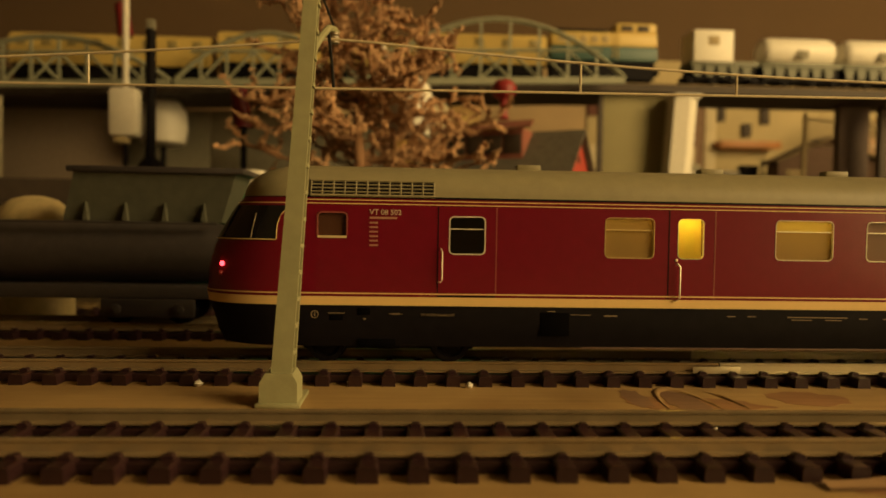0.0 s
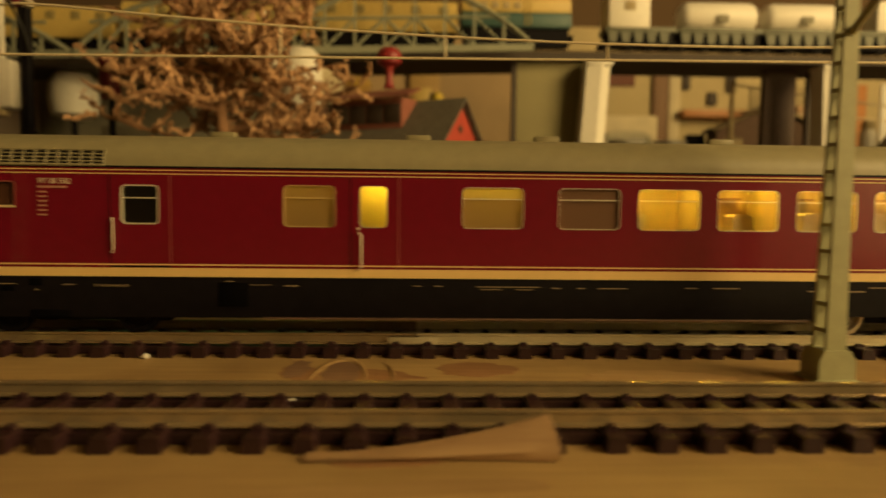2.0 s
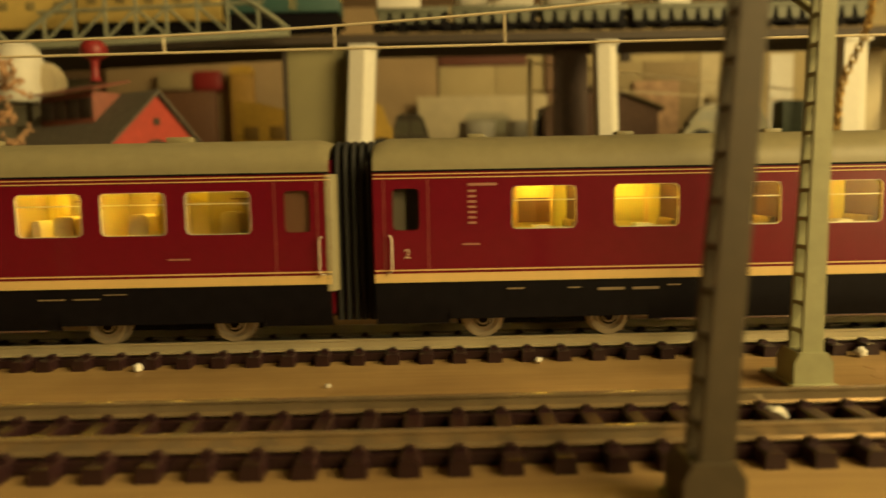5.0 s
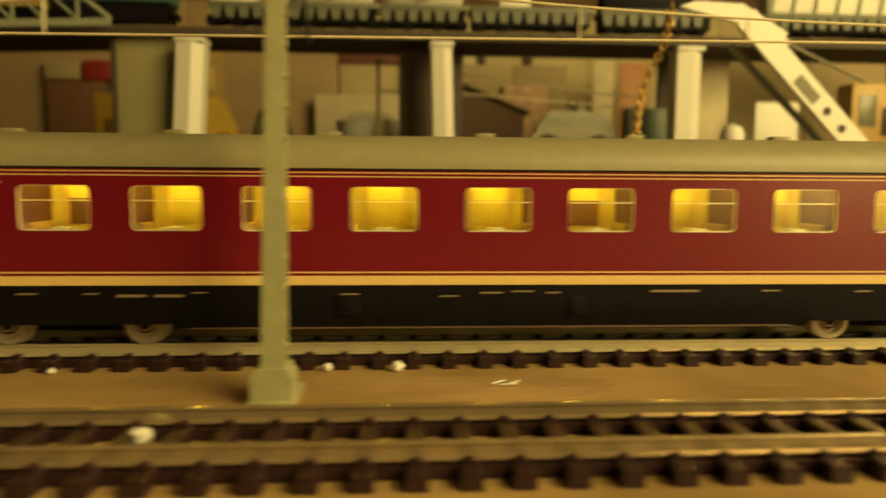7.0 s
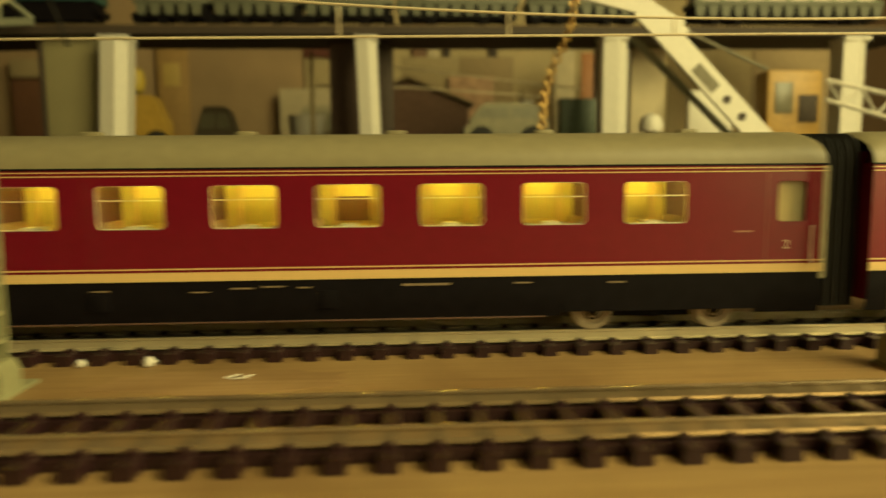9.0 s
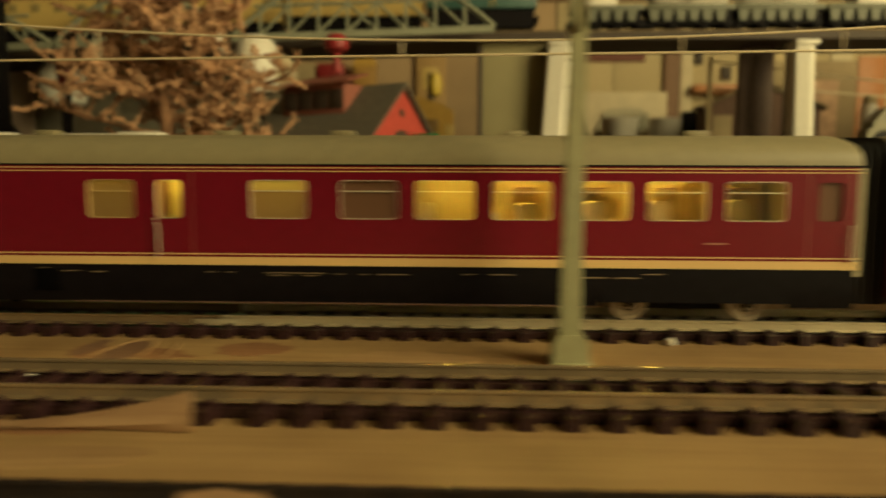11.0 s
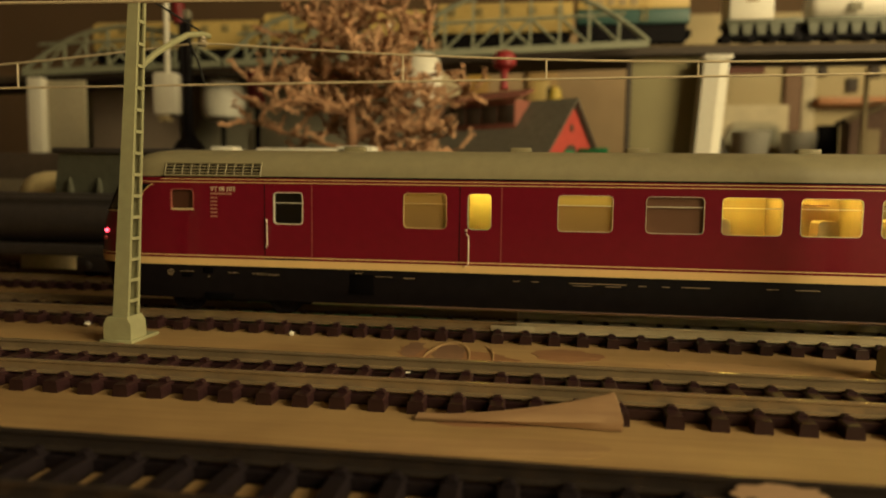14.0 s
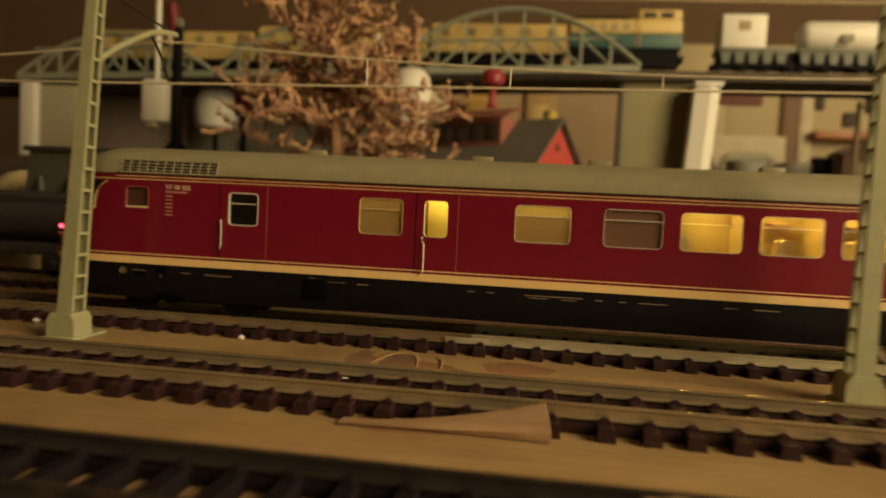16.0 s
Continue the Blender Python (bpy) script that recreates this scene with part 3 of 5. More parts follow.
window(car, 288.7, 294.7, bar=0, pane=GREYFROST, frame=RED)
lines(car, NX, 299.0)
skirt(car, NX, 299.0, [(236.5, 283)])
bogie(car, 259.8)
bogie(car, 55.5, metal=BLACK)
for x, lo, hi, d in ((67.0, 21.9, 42.6, True), (80.8, 21.9, 42.6, False), (122.3, 19.2, 42.7, True), (133.6, 21.3, 42.7, False), (286.6, 19.2, 42.7, False), (296.2, 19.2, 42.7, False)):
    seam(car, x, lo, hi, d)
part("door_foot", Shape().box(67, 80.8, -0.06, 0.2, 21.35, 21.7), BLACK, car)
handle(car, 67.7, 24.9, 32.6)
handle(car, 124.3, 21.2, 29.8, 0.3)
handle(car, 297.0, 21.5, 30.0, -0.2, 1)
part("door_knob", Shape().box(123.9, 124.5, -0.3, 0, 30.5, 31.1, 0.1), SILVER, car)
# Deeper black paints the shade of recesses, built as shallow boxes.
DEEPSHADE = mat("matt_shade_black", (0.003, 0.0026, 0.003), 0.9, var=0.2, bump=0.0, spec=0.02)
for x0, x1, lo, hi in ((91.6, 98.6, 12.3, 17.9), (48.3, 51.4, 16.9, 18.6), (41.8, 45.0, 15.6, 16.9)):
    part("apron_recess", Shape().box(x0, x1, -0.12, 1.5, lo, hi, 0.2), DEEPSHADE, car)
part("apron_hatch", Shape().box(48.6, 57.4, 0.25, 1.8, 9.6, 11.2, 0.2), DEEPSHADE, car)
for x, y in ((90, 12), (138, 14), (170, 12), (215, 14), (262, 12)):
    roof_vent(car, x, y, 3.0)
# nose: rings of points at rising heights, each swept round from side to side
LEVELS = [(9.4, 14.5, 14.2), (12, 13.0, 15.1), (15.5, 12.0, 15.5), (19.2, 10.6, 15.5), (21.25, 10.2, 15.5), (21.85, 10.1, 15.5), (22.15, 10.1, 15.5), (27, 10.4, 15.5), (32.5, 11.8, 15.5), (36, 13.6, 15.5), (40.5, 16.2, 15.5), (42.85, 17.8, 15.5), (43.1, 18.0, 15.5), (44.5, 19.2, 15.5)]
for i in range(1, 9):
    f = i / 8
    z = 44.5 + (ZR - 44.5) * math.sin(f * math.pi / 2)
    u = 1 - (1 - ((z - Z1) / (ZR - Z1)) ** 2.2) ** (1 / 2.5) if i < 8 else 1.0
    LEVELS.append((z, 19.2 + 16.6 * f ** 2.0, 15.5 * max(0.004, 1 - u)))


def nose_ring(z, xf, hw, out=0.0, a0=-90, a1=90, n=28):
    r = []
    for k in range(n + 1):
        a = radians(a0 + (a1 - a0) * k / n)
        ca, sa = math.cos(a), math.sin(a)
        r.append((NX - (NX - xf + out) * abs(ca) ** 0.8, W / 2 + (hw + out) * math.copysign(abs(sa) ** 0.8, sa), z))
    return r


def level(z):
    for (za, xa, ha), (zb, xb, hb) in zip(LEVELS, LEVELS[1:]):
        if za <= z <= zb:
            f = (z - za) / (zb - za)
            return (z, xa + (xb - xa) * f, ha + (hb - ha) * f)


def nose_band(name, zs, material, out=0.0, a0=-90, a1=90, label="", parent=None):
    return part(name, Shape().grid([nose_ring(*level(z), out, a0, a1) for z in zs]), material, parent or car, label)


nose_band("nose_apron", [9.4, 12, 15.5, 19.2], BLACK)
nose_band("nose", [19.2, 21.25, 22.15, 27, 32.5, 36, 40.5, 42.85, 44.5], RED)
nose_band("nose_cream_band", [19.2, 21.25], GOLD, 0.1)
nose_band("nose_line", [21.85, 22.15], GOLD, 0.1)
nose_band("nose_line", [42.85, 43.08], GOLD, 0.1)
nose_band("nose_gutter", [44.3, 44.5], BLACK, 0.12)
nose_band("nose_roof", [44.5] + [l[0] for l in LEVELS[14:]], ROOF)
REAR = [(34.5, 29.4), (36.2, 29.45), (37.8, 29.6), (39.4, 30.1), (40.4, 30.7), (41.2, 31.6), (41.9, 32.6), (42.3, 33.6)]


def side_angle(z, x):
    """The nose angle, in degrees, at which the side stands at x."""
    return math.degrees(math.acos(((NX - x) / (NX - level(z)[1])) ** 1.25))


glazing = part("windscreen", Shape().grid([nose_ring(*level(z), 0.18, -side_angle(z, x), side_angle(z, x), 40) for z, x in REAR]), mat("dark_windscreen", (0.012, 0.011, 0.010), 0.12, var=0.1, bump=0.0, coat=0.6), car, "wrap-round dark cab windscreen")
for d in (-1, 1):
    edge = [nose_ring(*level(z), 0.22, d * side_angle(z, x), 0, 1)[0] for z, x in REAR]
    part("windscreen_edge", Shape().tube(edge, 0.13, 6), GOLD, glazing, "thin cream line round the cab window")
    a = d * side_angle(38, 24.0)
    part("windscreen_post", Shape().tube([nose_ring(*level(z), 0.22, a - d * (38 - z) * -0.35, 0, 1)[0] for z in (34.6, 36.5, 39, 40.4)], 0.14, 6), DIMPRINT, glazing)
    part("windscreen_post", Shape().tube([nose_ring(*level(z), 0.22, d * 33, 0, 1)[0] for z in (34.5, 38, 42.3)], 0.3, 6), BLACK, glazing)
nose_band("windscreen_sill", [34.22, 34.5], GOLD, 0.26, -side_angle(34.5, 29.4), side_angle(34.5, 29.4), parent=glazing)
for z, m in ((28.4, TAIL), (26.2, REDPL)):
    for a in (-42, 42):
        p = nose_ring(*level(z), 0.2, a, a + 1, 1)[0]
        part("tail_light", Shape().lathe([(0.1, -0.5), (0.55, -0.3), (0.6, 0.2), (0.3, 0.5)], p, "x", 12), m, car, "small red tail light")
# roof grille
def side_u(z):
    """Place across the roof, on its near flank, at height z."""
    return -(1 - ((z - Z1) / (ZR - Z1)) ** 2.2) ** 0.4


def on_roof(x, z, out):
    return (x, W / 2 + W / 2 * side_u(z) - out, z + 0.3 * out)


g = part("roof_grille", Shape().grid([[on_roof(x, z, 0.1) for z in (44.75, 45.4, 46.2, 47.2, 48.3)] for x in (37.3, 47, 56.5, 65.9)]), BLACK, car, "dark louvred grille in the roof edge")
for k in range(12):
    x = 37.3 + 28.6 * k / 11
    part("grille_bar", Shape().tube([on_roof(x, z, 0.18) for z in (44.75, 45.4, 46.2, 47.2, 48.3)], 0.2, 6), ROOF, g)
for z in (44.8, 45.65, 46.5, 47.35, 48.3):
    part("grille_bar", Shape().tube([on_roof(37.2, z, 0.18), on_roof(66.0, z, 0.18)], 0.2 if 44.9 < z < 48.2 else 0.34, 6), ROOF, g)
# partitions, seats and lamps inside
CURTAIN = mat("yellow_curtain", (0.70, 0.52, 0.10), 0.7, var=0.12, bump=0.0)
part("door_jamb", Shape().box(123.3, 123.9, 1.3, 10, 26.6, 43.2), BROWNIN, car)
# Added baffle keeps leaked light to the right third of the window.
part("light_baffle", Shape().box(115.0, 115.4, 1.2, 6.0, 26.6, 43.2), CREAM, car)
for x in (36.5, 100, 121, 135, 146.5, 167, 188.2, 207.0, 226.2, 245.2, 264.3, 285.5):
    part("partition", Shape().box(x - 0.4, x + 0.4, 1.5, W - 1.5, 26.6, 43.2), LIGHTTAN if x > 190 else BROWNIN, car)
part("inner_back", Shape().box(37, 298, W - 1.6, W - 1.2, 26.6, 43.2), TAN, car)


def bay(a, b, curtain, seats, shelf=True):
    """One lit bay behind a window: a curtain, seats with tapered backs and a luggage shelf."""
    w = b - a
    if curtain:
        c0, c1, y = curtain
        part("curtain", Shape().grid([[(a + w * (c0 + (c1 - c0) * k / 12), y + 0.35 * math.sin(k * 2.1), z) for z in (28, 34, 43)] for k in range(13)]), CURTAIN, car, "plain yellow curtain")
    for c0, c1, y, top in seats:
        x0, x1 = a + w * c0, a + w * c1
        part("seat_back", Shape().prism([(x0, 26.6), (x1, 26.6), (x1 - 0.12 * (x1 - x0), top - 0.6), (x1 - 0.25 * (x1 - x0), top), (x0 + 0.2 * (x1 - x0), top), (x0 + 0.08 * (x1 - x0), top - 0.6)], "y", y, y + 6.0), SEAT, car)
    part("back_partition", Shape().box(a - 2, b + 2, 19, 19.5, 26.6, 43.2), LIGHTTAN, car)
    if shelf:
        part("luggage_shelf", Shape().box(a + 0.45 * w, a + 0.8 * w, 13, 18.8, 38.6, 39.0), BROWNIN, car)


bay(*WIN[2], None, [(0.06, 0.30, 7.0, 34.9)], False)
bay(*WIN[3], (-0.12, 0.14, 5.5), [(0.42, 0.84, 6.0, 34.9), (0.0, 0.12, 4.0, 32.6)])
bay(*WIN[4], (-0.1, 0.3, 15.0), [(0.32, 0.72, 6.0, 35.4), (0.02, 0.18, 5.0, 34.6)])
bay(*WIN[5], (0.66, 1.1, 8.0), [(0.18, 0.56, 7.0, 35.6)])
bay(*WIN[6], (-0.12, 0.16, 9.0), [(0.3, 0.66, 10.0, 35.8)])
# No lamp here: added glow for light leaking past the partition.
part("lamp_strip", Shape().box(266, 273, 6.5, 11.5, 42.7, 43.1), DOORLED, car, "yellow strip added for light leaking into the unlit bay")
part("side_corridor_wall", Shape().box(121.5, 134.5, 10, 10.4, 26.6, 43.2), CREAM, car)
# The strip from 115.5 is added for light leaking from the door bay.
for x0, x1, m in ((104, 114.5, DULLLED), (115.5, 119.5, FAINTLED), (122, 134, DOORLED), (137, 166, FAINTLED)):
    part("lamp_strip", Shape().box(x0, x1, 3, 8, 42.7, 43.1), m, car, "warm yellow strip for lamp light and leaked light")
for x0, x1 in ((190, 205.5), (209, 224.5), (228, 243.5), (247, 262.5)):
    part("ceiling_bulb", Shape().lathe([(0.3, -0.9), (1.0, -0.7), (1.4, 0.0), (1.4, 0.5)], ((x0 + x1) / 2, 9, 42.6), "z", 16), DIMLED, car, "small warm yellow bulb")
marks(car, [(41.5, 3.9, 17.25, 0.16), (49.8, 0.5, 15.8, 0.4), (56.3, 2.0, 17.1, 0.28), (55.7, 3.2, 17.2, 0.1), (93.3, 1.9, 18.1, 0.16), (98.9, 4.8, 17.35, 0.12), (106.9, 3.2, 17.1, 0.26), (137, 2, 17.3, 0.18), (142, 2, 17.3, 0.18), (152, 8, 17.2, 0.2), (153, 5, 16.6, 0.16), (160, 7, 17.2, 0.2), (161.5, 4, 16.6, 0.16), (170, 2, 17, 0.18), (176, 2, 17, 0.18), (181, 7, 17, 0.2), (202, 3, 17.2, 0.2), (209, 6, 17.2, 0.2), (232, 6, 16.6, 0.3), (240, 6, 16.6, 0.3), (247, 5, 17.6, 0.2), (262, 5, 25.3, 0.35)])
marks(car, [(50.9, 6.4, 39.5, 0.5)] + [(50.9, 2.0, 38.4 - 1.05 * k, 0.4) for k in range(6)])


def lettering(owner, text, x, z, size, material=PRINT, y=-0.13):
    """Words painted on a car side."""
    cu = bpy.data.curves.new("lettering", "FONT")
    cu.body, cu.size, cu.extrude = text, size * K, 0.00005
    tmp = new("tmp", cu)
    me = bpy.data.meshes.new_from_object(tmp.evaluated_get(bpy.context.evaluated_depsgraph_get()))
    bpy.data.objects.remove(tmp)
    me.materials.clear()
    me.materials.append(material)
    me.name = "lettering"
    ob = part("lettering", me, material, owner)
    ob.matrix_basis = pose(x * K, y * K, z * K, 90, 0, 0)
    return ob


lettering(car, "VT 08 502", 50.9, 40.5, 1.75)
part("axle_sign", ring(37.5, 39.3, 16.1, 17.9, 0.88, 0.16, -0.14, 0.05), DIMPRINT, car)
marks(car, [(38.3, 0.2, 16.5, 1.0)])
lettering(car, "VT 08 502 Frankfurt/M", 63.2, 16.8, 0.84, DIMPRINT)

# middle carriage
mid = thing("railway_carriage", "glossy wine-red model carriage with bright yellow lit compartments", "carriage", 440, 14.2, 0, group="red train")
mid.location = (0, 0, 0)
MW = [(340.3 + 23.64 * i + d, 354.9 + 23.64 * i + d) for i, d in enumerate((0, -0.2, -0.5, -0.9, 0.6, 0.1, 0, 0, 0.2))]


PALETAN = mat("pale_tan_panel", (0.58, 0.46, 0.14), 0.6, var=0.12, bump=0.0)
PLUM = mat("plum_brown_interior", (0.10, 0.036, 0.04), 0.6, var=0.15, bump=0.0)


def coach(car, x0, x1, wins, doors):
    body_shell(car, x0, x1, [(a, b, WB, WT, 1.2) for a, b in wins] + [(a, b, WB, WT, 1.0) for a, b in doors], (True, True))
    for k, (a, b) in enumerate(wins):
        window(car, a, b, bar=0.33, rim=0.09)
        part("window_sill", Shape().box(a + 0.8, b - 0.8, 0.0, 0.5, WB - 0.02, WB + 0.16), SILVER, car)
    for k, (a, b) in enumerate(doors):
        window(car, a, b, bar=0, pane=PALESHEEN if k else DARKPANE, frame=RED)
        part("door_panel", Shape().box(a - 0.4, a + (b - a) * 0.45, 1.6, 2.0, 27, 43), SILVER, car)
    lines(car, x0, x1)
    skirt(car, x0, x1, [(x0 + 17, x0 + 63), (x1 - 62, x1 - 16)])
    bogie(car, x0 + 39.9)
    for x, w in ((x0 + 98, 5), (x0 + 150, 4)):
        part("apron_hatch", Shape().box(x, x + w, -0.15, 0.6, 12.4, 16.6, 0.15), BLACK, car)
    bogie(car, x1 - 38.7)
    for k, (a, b) in enumerate(wins):
        c = (a + b) / 2
        for x in (c - 8.6, c + 8.6):
            part("partition", Shape().box(x - 0.4, x + 0.4, 1.5, 16.5, 26.6, 43.2), PLUM, car)
        seat(car, c - 5.2, 4.5, 15, 1)
        seat(car, c + 5.2, 4.5, 15, -1)
        part("ceiling_bulb", Shape().lathe([(0.3, -0.9), (1.0, -0.7), (1.4, 0.0), (1.4, 0.5)], (c, 9, 42.6), "z", 16), LED, car, "small warm yellow bulb")
        part("compartment_wall", Shape().box(c - 8.2, c + 8.2, 16.0, 16.5, 26.6, 43.2), CREAM, car)
        for s in (-1, 1):
            part("door_post", Shape().box(c + s * 4.6 - 0.5, c + s * 4.6 + 0.5, 15.2, 16.0, 26.6, 43.0, 0.15), GOLD, car)
        part("door_pane", Shape().box(c - 4.1, c + 4.1, 15.8, 16.0, 31.5, 37.6), BROWNIN if k % 5 == 0 else PALETAN, car)
        part("table", Shape().box(c - 1.8, c + 1.8, 1.6, 7, 31.2, 31.6), SILVER, car)
    part("inner_back", Shape().box(x0 + 1, x1 - 1, W - 1.6, W - 1.2, 26.6, 43.2), CREAM, car)
    for x in range(int(x0) + 25, int(x1) - 15, 36):
        roof_vent(car, x, 13, 2.2, 0.8)


coach(mid, 308.9, 577.5, MW, [(313.2, 319.4), (565.9, 573.0)])
for x in (311.3, 321.3, 563.5, 575.0):
    seam(mid, x, 19.2, 42.7, False)
handle(mid, 312.4, 21.5, 30.0, 0.2, -1)
handle(mid, 574.4, 21.5, 30.0, -0.2, 1)
lettering(mid, "2", 315.6, 24.8, 3.0)
lettering(mid, "2", 567.6, 24.8, 3.0)
marks(mid, [(330.4, 6.5, 41.0, 0.6)] + [(330.4, 1.8, 39.6 - 1.2 * k, 0.5) for k in range(7)] + [(329, 4, 27.6, 0.35), (556, 4, 28.8, 0.35), (339, 4, 17.2, 0.35), (353, 3, 17.2, 0.3), (360, 6, 16.6, 0.6), (368, 6, 16.6, 0.6), (376, 3, 17.4, 0.3), (408, 4, 17.0, 0.3), (430, 4, 16.5, 0.3), (439, 5, 17.2, 0.35), (446, 5, 17.5, 0.35), (454, 3, 17.2, 0.35), (459, 3, 15.8, 0.3), (478, 11, 17.4, 0.5), (504, 4, 17.5, 0.35), (526, 4, 17.3, 0.35)])

# trailing car beyond the second gangway
tail = thing("railway_carriage", "glossy wine-red model carriage at the end of the train", "carriage", 720, 14.2, 0, group="red train")
tail.location = (0, 0, 0)
coach(tail, 588.9, 857.5, [(620.3 + 23.64 * i, 634.9 + 23.64 * i) for i in range(9)], [(593.2, 599.4), (846, 853)])


def bellows(x0, x1):
    """A folded rubber gangway between two cars: an end frame on each car and single folds between."""
    b = thing("gangway_bellows", "folded black rubber gangway between two red cars", "gangway", (x0 + x1) / 2, 14.2, 0, group="gangways")
    c = (x0 + x1) / 2
    n = 5
    pitch = (x1 - x0) / n

    def hoop(x, o):
        r = []
        for k in range(25):
            a = math.pi * k / 24
            r.append((x, 1.3 - (10.6 + o) * math.copysign(abs(math.cos(a)) ** 0.45, math.cos(a)), 40 + (11.2 + o) * math.sin(a) ** 0.55))
        return [(x, 1.3 - (10.6 + o), 10)] + r + [(x, 1.3 + 10.6 + o, 10)]
    for i in range(n):
        xa = x0 - c + pitch * i
        part("fold", Shape().grid([hoop(xa + 0.02, -0.6), hoop(xa + pitch * 0.28, 0.75), hoop(xa + pitch * 0.5, 1.0), hoop(xa + pitch * 0.72, 0.75), hoop(xa + pitch - 0.02, -0.6)]), RUBBER, b)
    return b


bellows(299.2, 308.7)
bellows(577.8, 588.7)

# ---- goods wagons on the tracks behind the train ----
track("model railway track behind the goods wagons", 133, -430, 400)


def wheelset(owner, x, y, r=4.6, z=9.6, half=8.25, m=None):
    for s in (-1, 1):
        part("wheel", Shape().lathe([(0.6, -0.6 * -s), (r - 1, 0), (r, -0.8 * -s), (r, 1.2 * -s), (r + 0.5, 1.4 * -s), (r + 0.5, 2 * -s), (0.5, 2 * -s)], (x, y + s * half, z), "y", 24), m or BLACK, owner)


w = thing("tank_wagon", "long black model tank wagon, dusty, on the track", "tank wagon", -64, 76, 0)
part("tank", Shape().lathe([(0.5, -66), (6, -65.5), (9.2, -63), (10.2, -58), (10.2, 58), (9.2, 63), (6, 65.5), (0.5, 66)], (0, 0, 28), "x", 32), WAGON, w)
part("underframe", Shape().box(-66, 66, -10, 10, 13, 17.5, 0.6), WAGON, w)
for x in (-46, 40):
    part("bogie_frame", Shape().box(x - 15, x + 15, -11, -9.6, 7, 13, 0.5).box(x - 15, x + 15, 9.6, 11, 7, 13, 0.5), WAGON, w)
    for d in (-10, 10):
        wheelset(w, x + d, 0)
        part("axlebox", Shape().lathe([(0.3, -0.8), (1.7, -0.4), (1.8, 1.0)], (x + d, -11.4, 9.6), "y", 16), WAGON, w)
part("walkway", Shape().box(-62, 62, -11.4, -9.4, 37.4, 37.9), WAGON, w)
for k in range(3):
    part("ladder_rung", Shape().tube([(-20, -11, 20 + 5 * k), (-14, -11, 20 + 5 * k)], 0.3, 6), WAGON, w)
part("lettering_bar", Shape().box(-46, -40, -10.4, -10.1, 27.5, 28.1), PRINT, w)
part("lettering_bar", Shape().box(-46, -37, -10.4, -10.1, 25.8, 26.2), PRINT, w)

hp = thing("hopper_load", "dark green-grey hopper with a lidded rim on the black wagon", "hopper", -28, 84, 38)
part("hopper_body", Shape().add([(-29, -6, 0), (24, -6, 0), (24, 8, 0), (-29, 8, 0), (-23, -11, 16.5), (30, -11, 16.5), (30, 12, 16.5), (-23, 12, 16.5)], [(0, 1, 2, 3), (4, 5, 6, 7), (0, 1, 5, 4), (1, 2, 6, 5), (2, 3, 7, 6), (3, 0, 4, 7)]), GREENBLACK, hp)
part("rim", Shape().box(-25, 33, -12.5, 13, 16.4, 18.4, 0.4), WAGON, hp)
for k in range(4):
    x = -21 + 13 * k
    part("rib", Shape().prism([(x, 0.4), (x + 1.6, 0.4), (x + 1.0, 6.5)], "y", -9.2, -7.0), GREENBLACK, hp)

d = thing("storage_dome", "pale yellow rounded tank behind the black wagon", "tank", -84, 112, 0)
part("shell", Shape().lathe([(14, 0), (14, 36), (13.4, 39), (11.5, 43), (8, 46), (3, 47.4), (0.3, 47.6)], (0, 0, 0), "z", 32), mat("pale_yellow_shell", (0.62, 0.50, 0.26), 0.45), d)
part("fin", Shape().prism([(12, 40), (24, 50), (26, 40)], "y", 2, 5), BEIGE, d)

rc = thing("white_railcar", "white-roofed green model railcar behind the red train", "railcar", 36, 133, 0)
part("body", Shape().box(-60, 59, -14, 14, 12, 52.5, 2.0), GREEN, rc)
prof = [(-15, 52.4), (-14.5, 54.6), (-11, 57.2), (-5, 58.6), (5, 58.6), (11, 57.2), (14.5, 54.6), (15, 52.4)]
part("roof", Shape().prism(prof, "x", -61.5, 60), WHITE, rc)
for x, a, hh in ((-43, 6, 2.0), (0, 26, 1.4), (22, 9, 2.4)):
    part("roof_vent", Shape().box(x - a, x + a, -5, 5, 58.2, 58.6 + hh, 0.6), WHITE, rc)
for k in range(7):
    part("window", Shape().box(-52 + 16 * k, -41 + 16 * k, -14.15, -13.8, 36, 48, 0.1), DARKPANE, rc)
for x in (-44, -30, 30, 44):
    wheelset(rc, x, 0)

# ---- red house ----
h = thing("model_house", "small red model house with grey felt roof and long dormer", "model house", 163, 249, 44)
h.rotation_euler = (0, 0, radians(-29))
part("wall", Shape().prism([(-32, 0), (32, 0), (32, 22), (0, 51.6), (-32, 22)], "x", -92, -1), BRICK, h)
for s in (-1, 1):
    part("roof_slope", Shape().add([(-96, s * 37, 18.6), (3, s * 37, 18.6), (3, 0, 54.2), (-96, 0, 54.2), (-96, s * 37, 17.2), (3, s * 37, 17.2), (3, 0, 52.4), (-96, 0, 52.4)],
         [(0, 1, 2, 3), (4, 5, 6, 7), (0, 1, 5, 4), (1, 2, 6, 5), (2, 3, 7, 6), (3, 0, 4, 7)]), ROOFTILE, h)
batten = Shape().box(-0.8, 0.8, -1.2, 0.4, -1.2, 1.2).mesh("roof_tile", ROOFTILE, 0)
for k in range(25):
    part("roof_tile", batten, ROOFTILE, h, at=(-94 + 4 * k, -37, 18.4))
BROWNRED = mat("brown_red_roof", (0.26, 0.085, 0.055), 0.7)
dm = part("dormer", Shape().box(-80, -30, -19, 4, 36, 54, 0.3), BROWNRED, h)
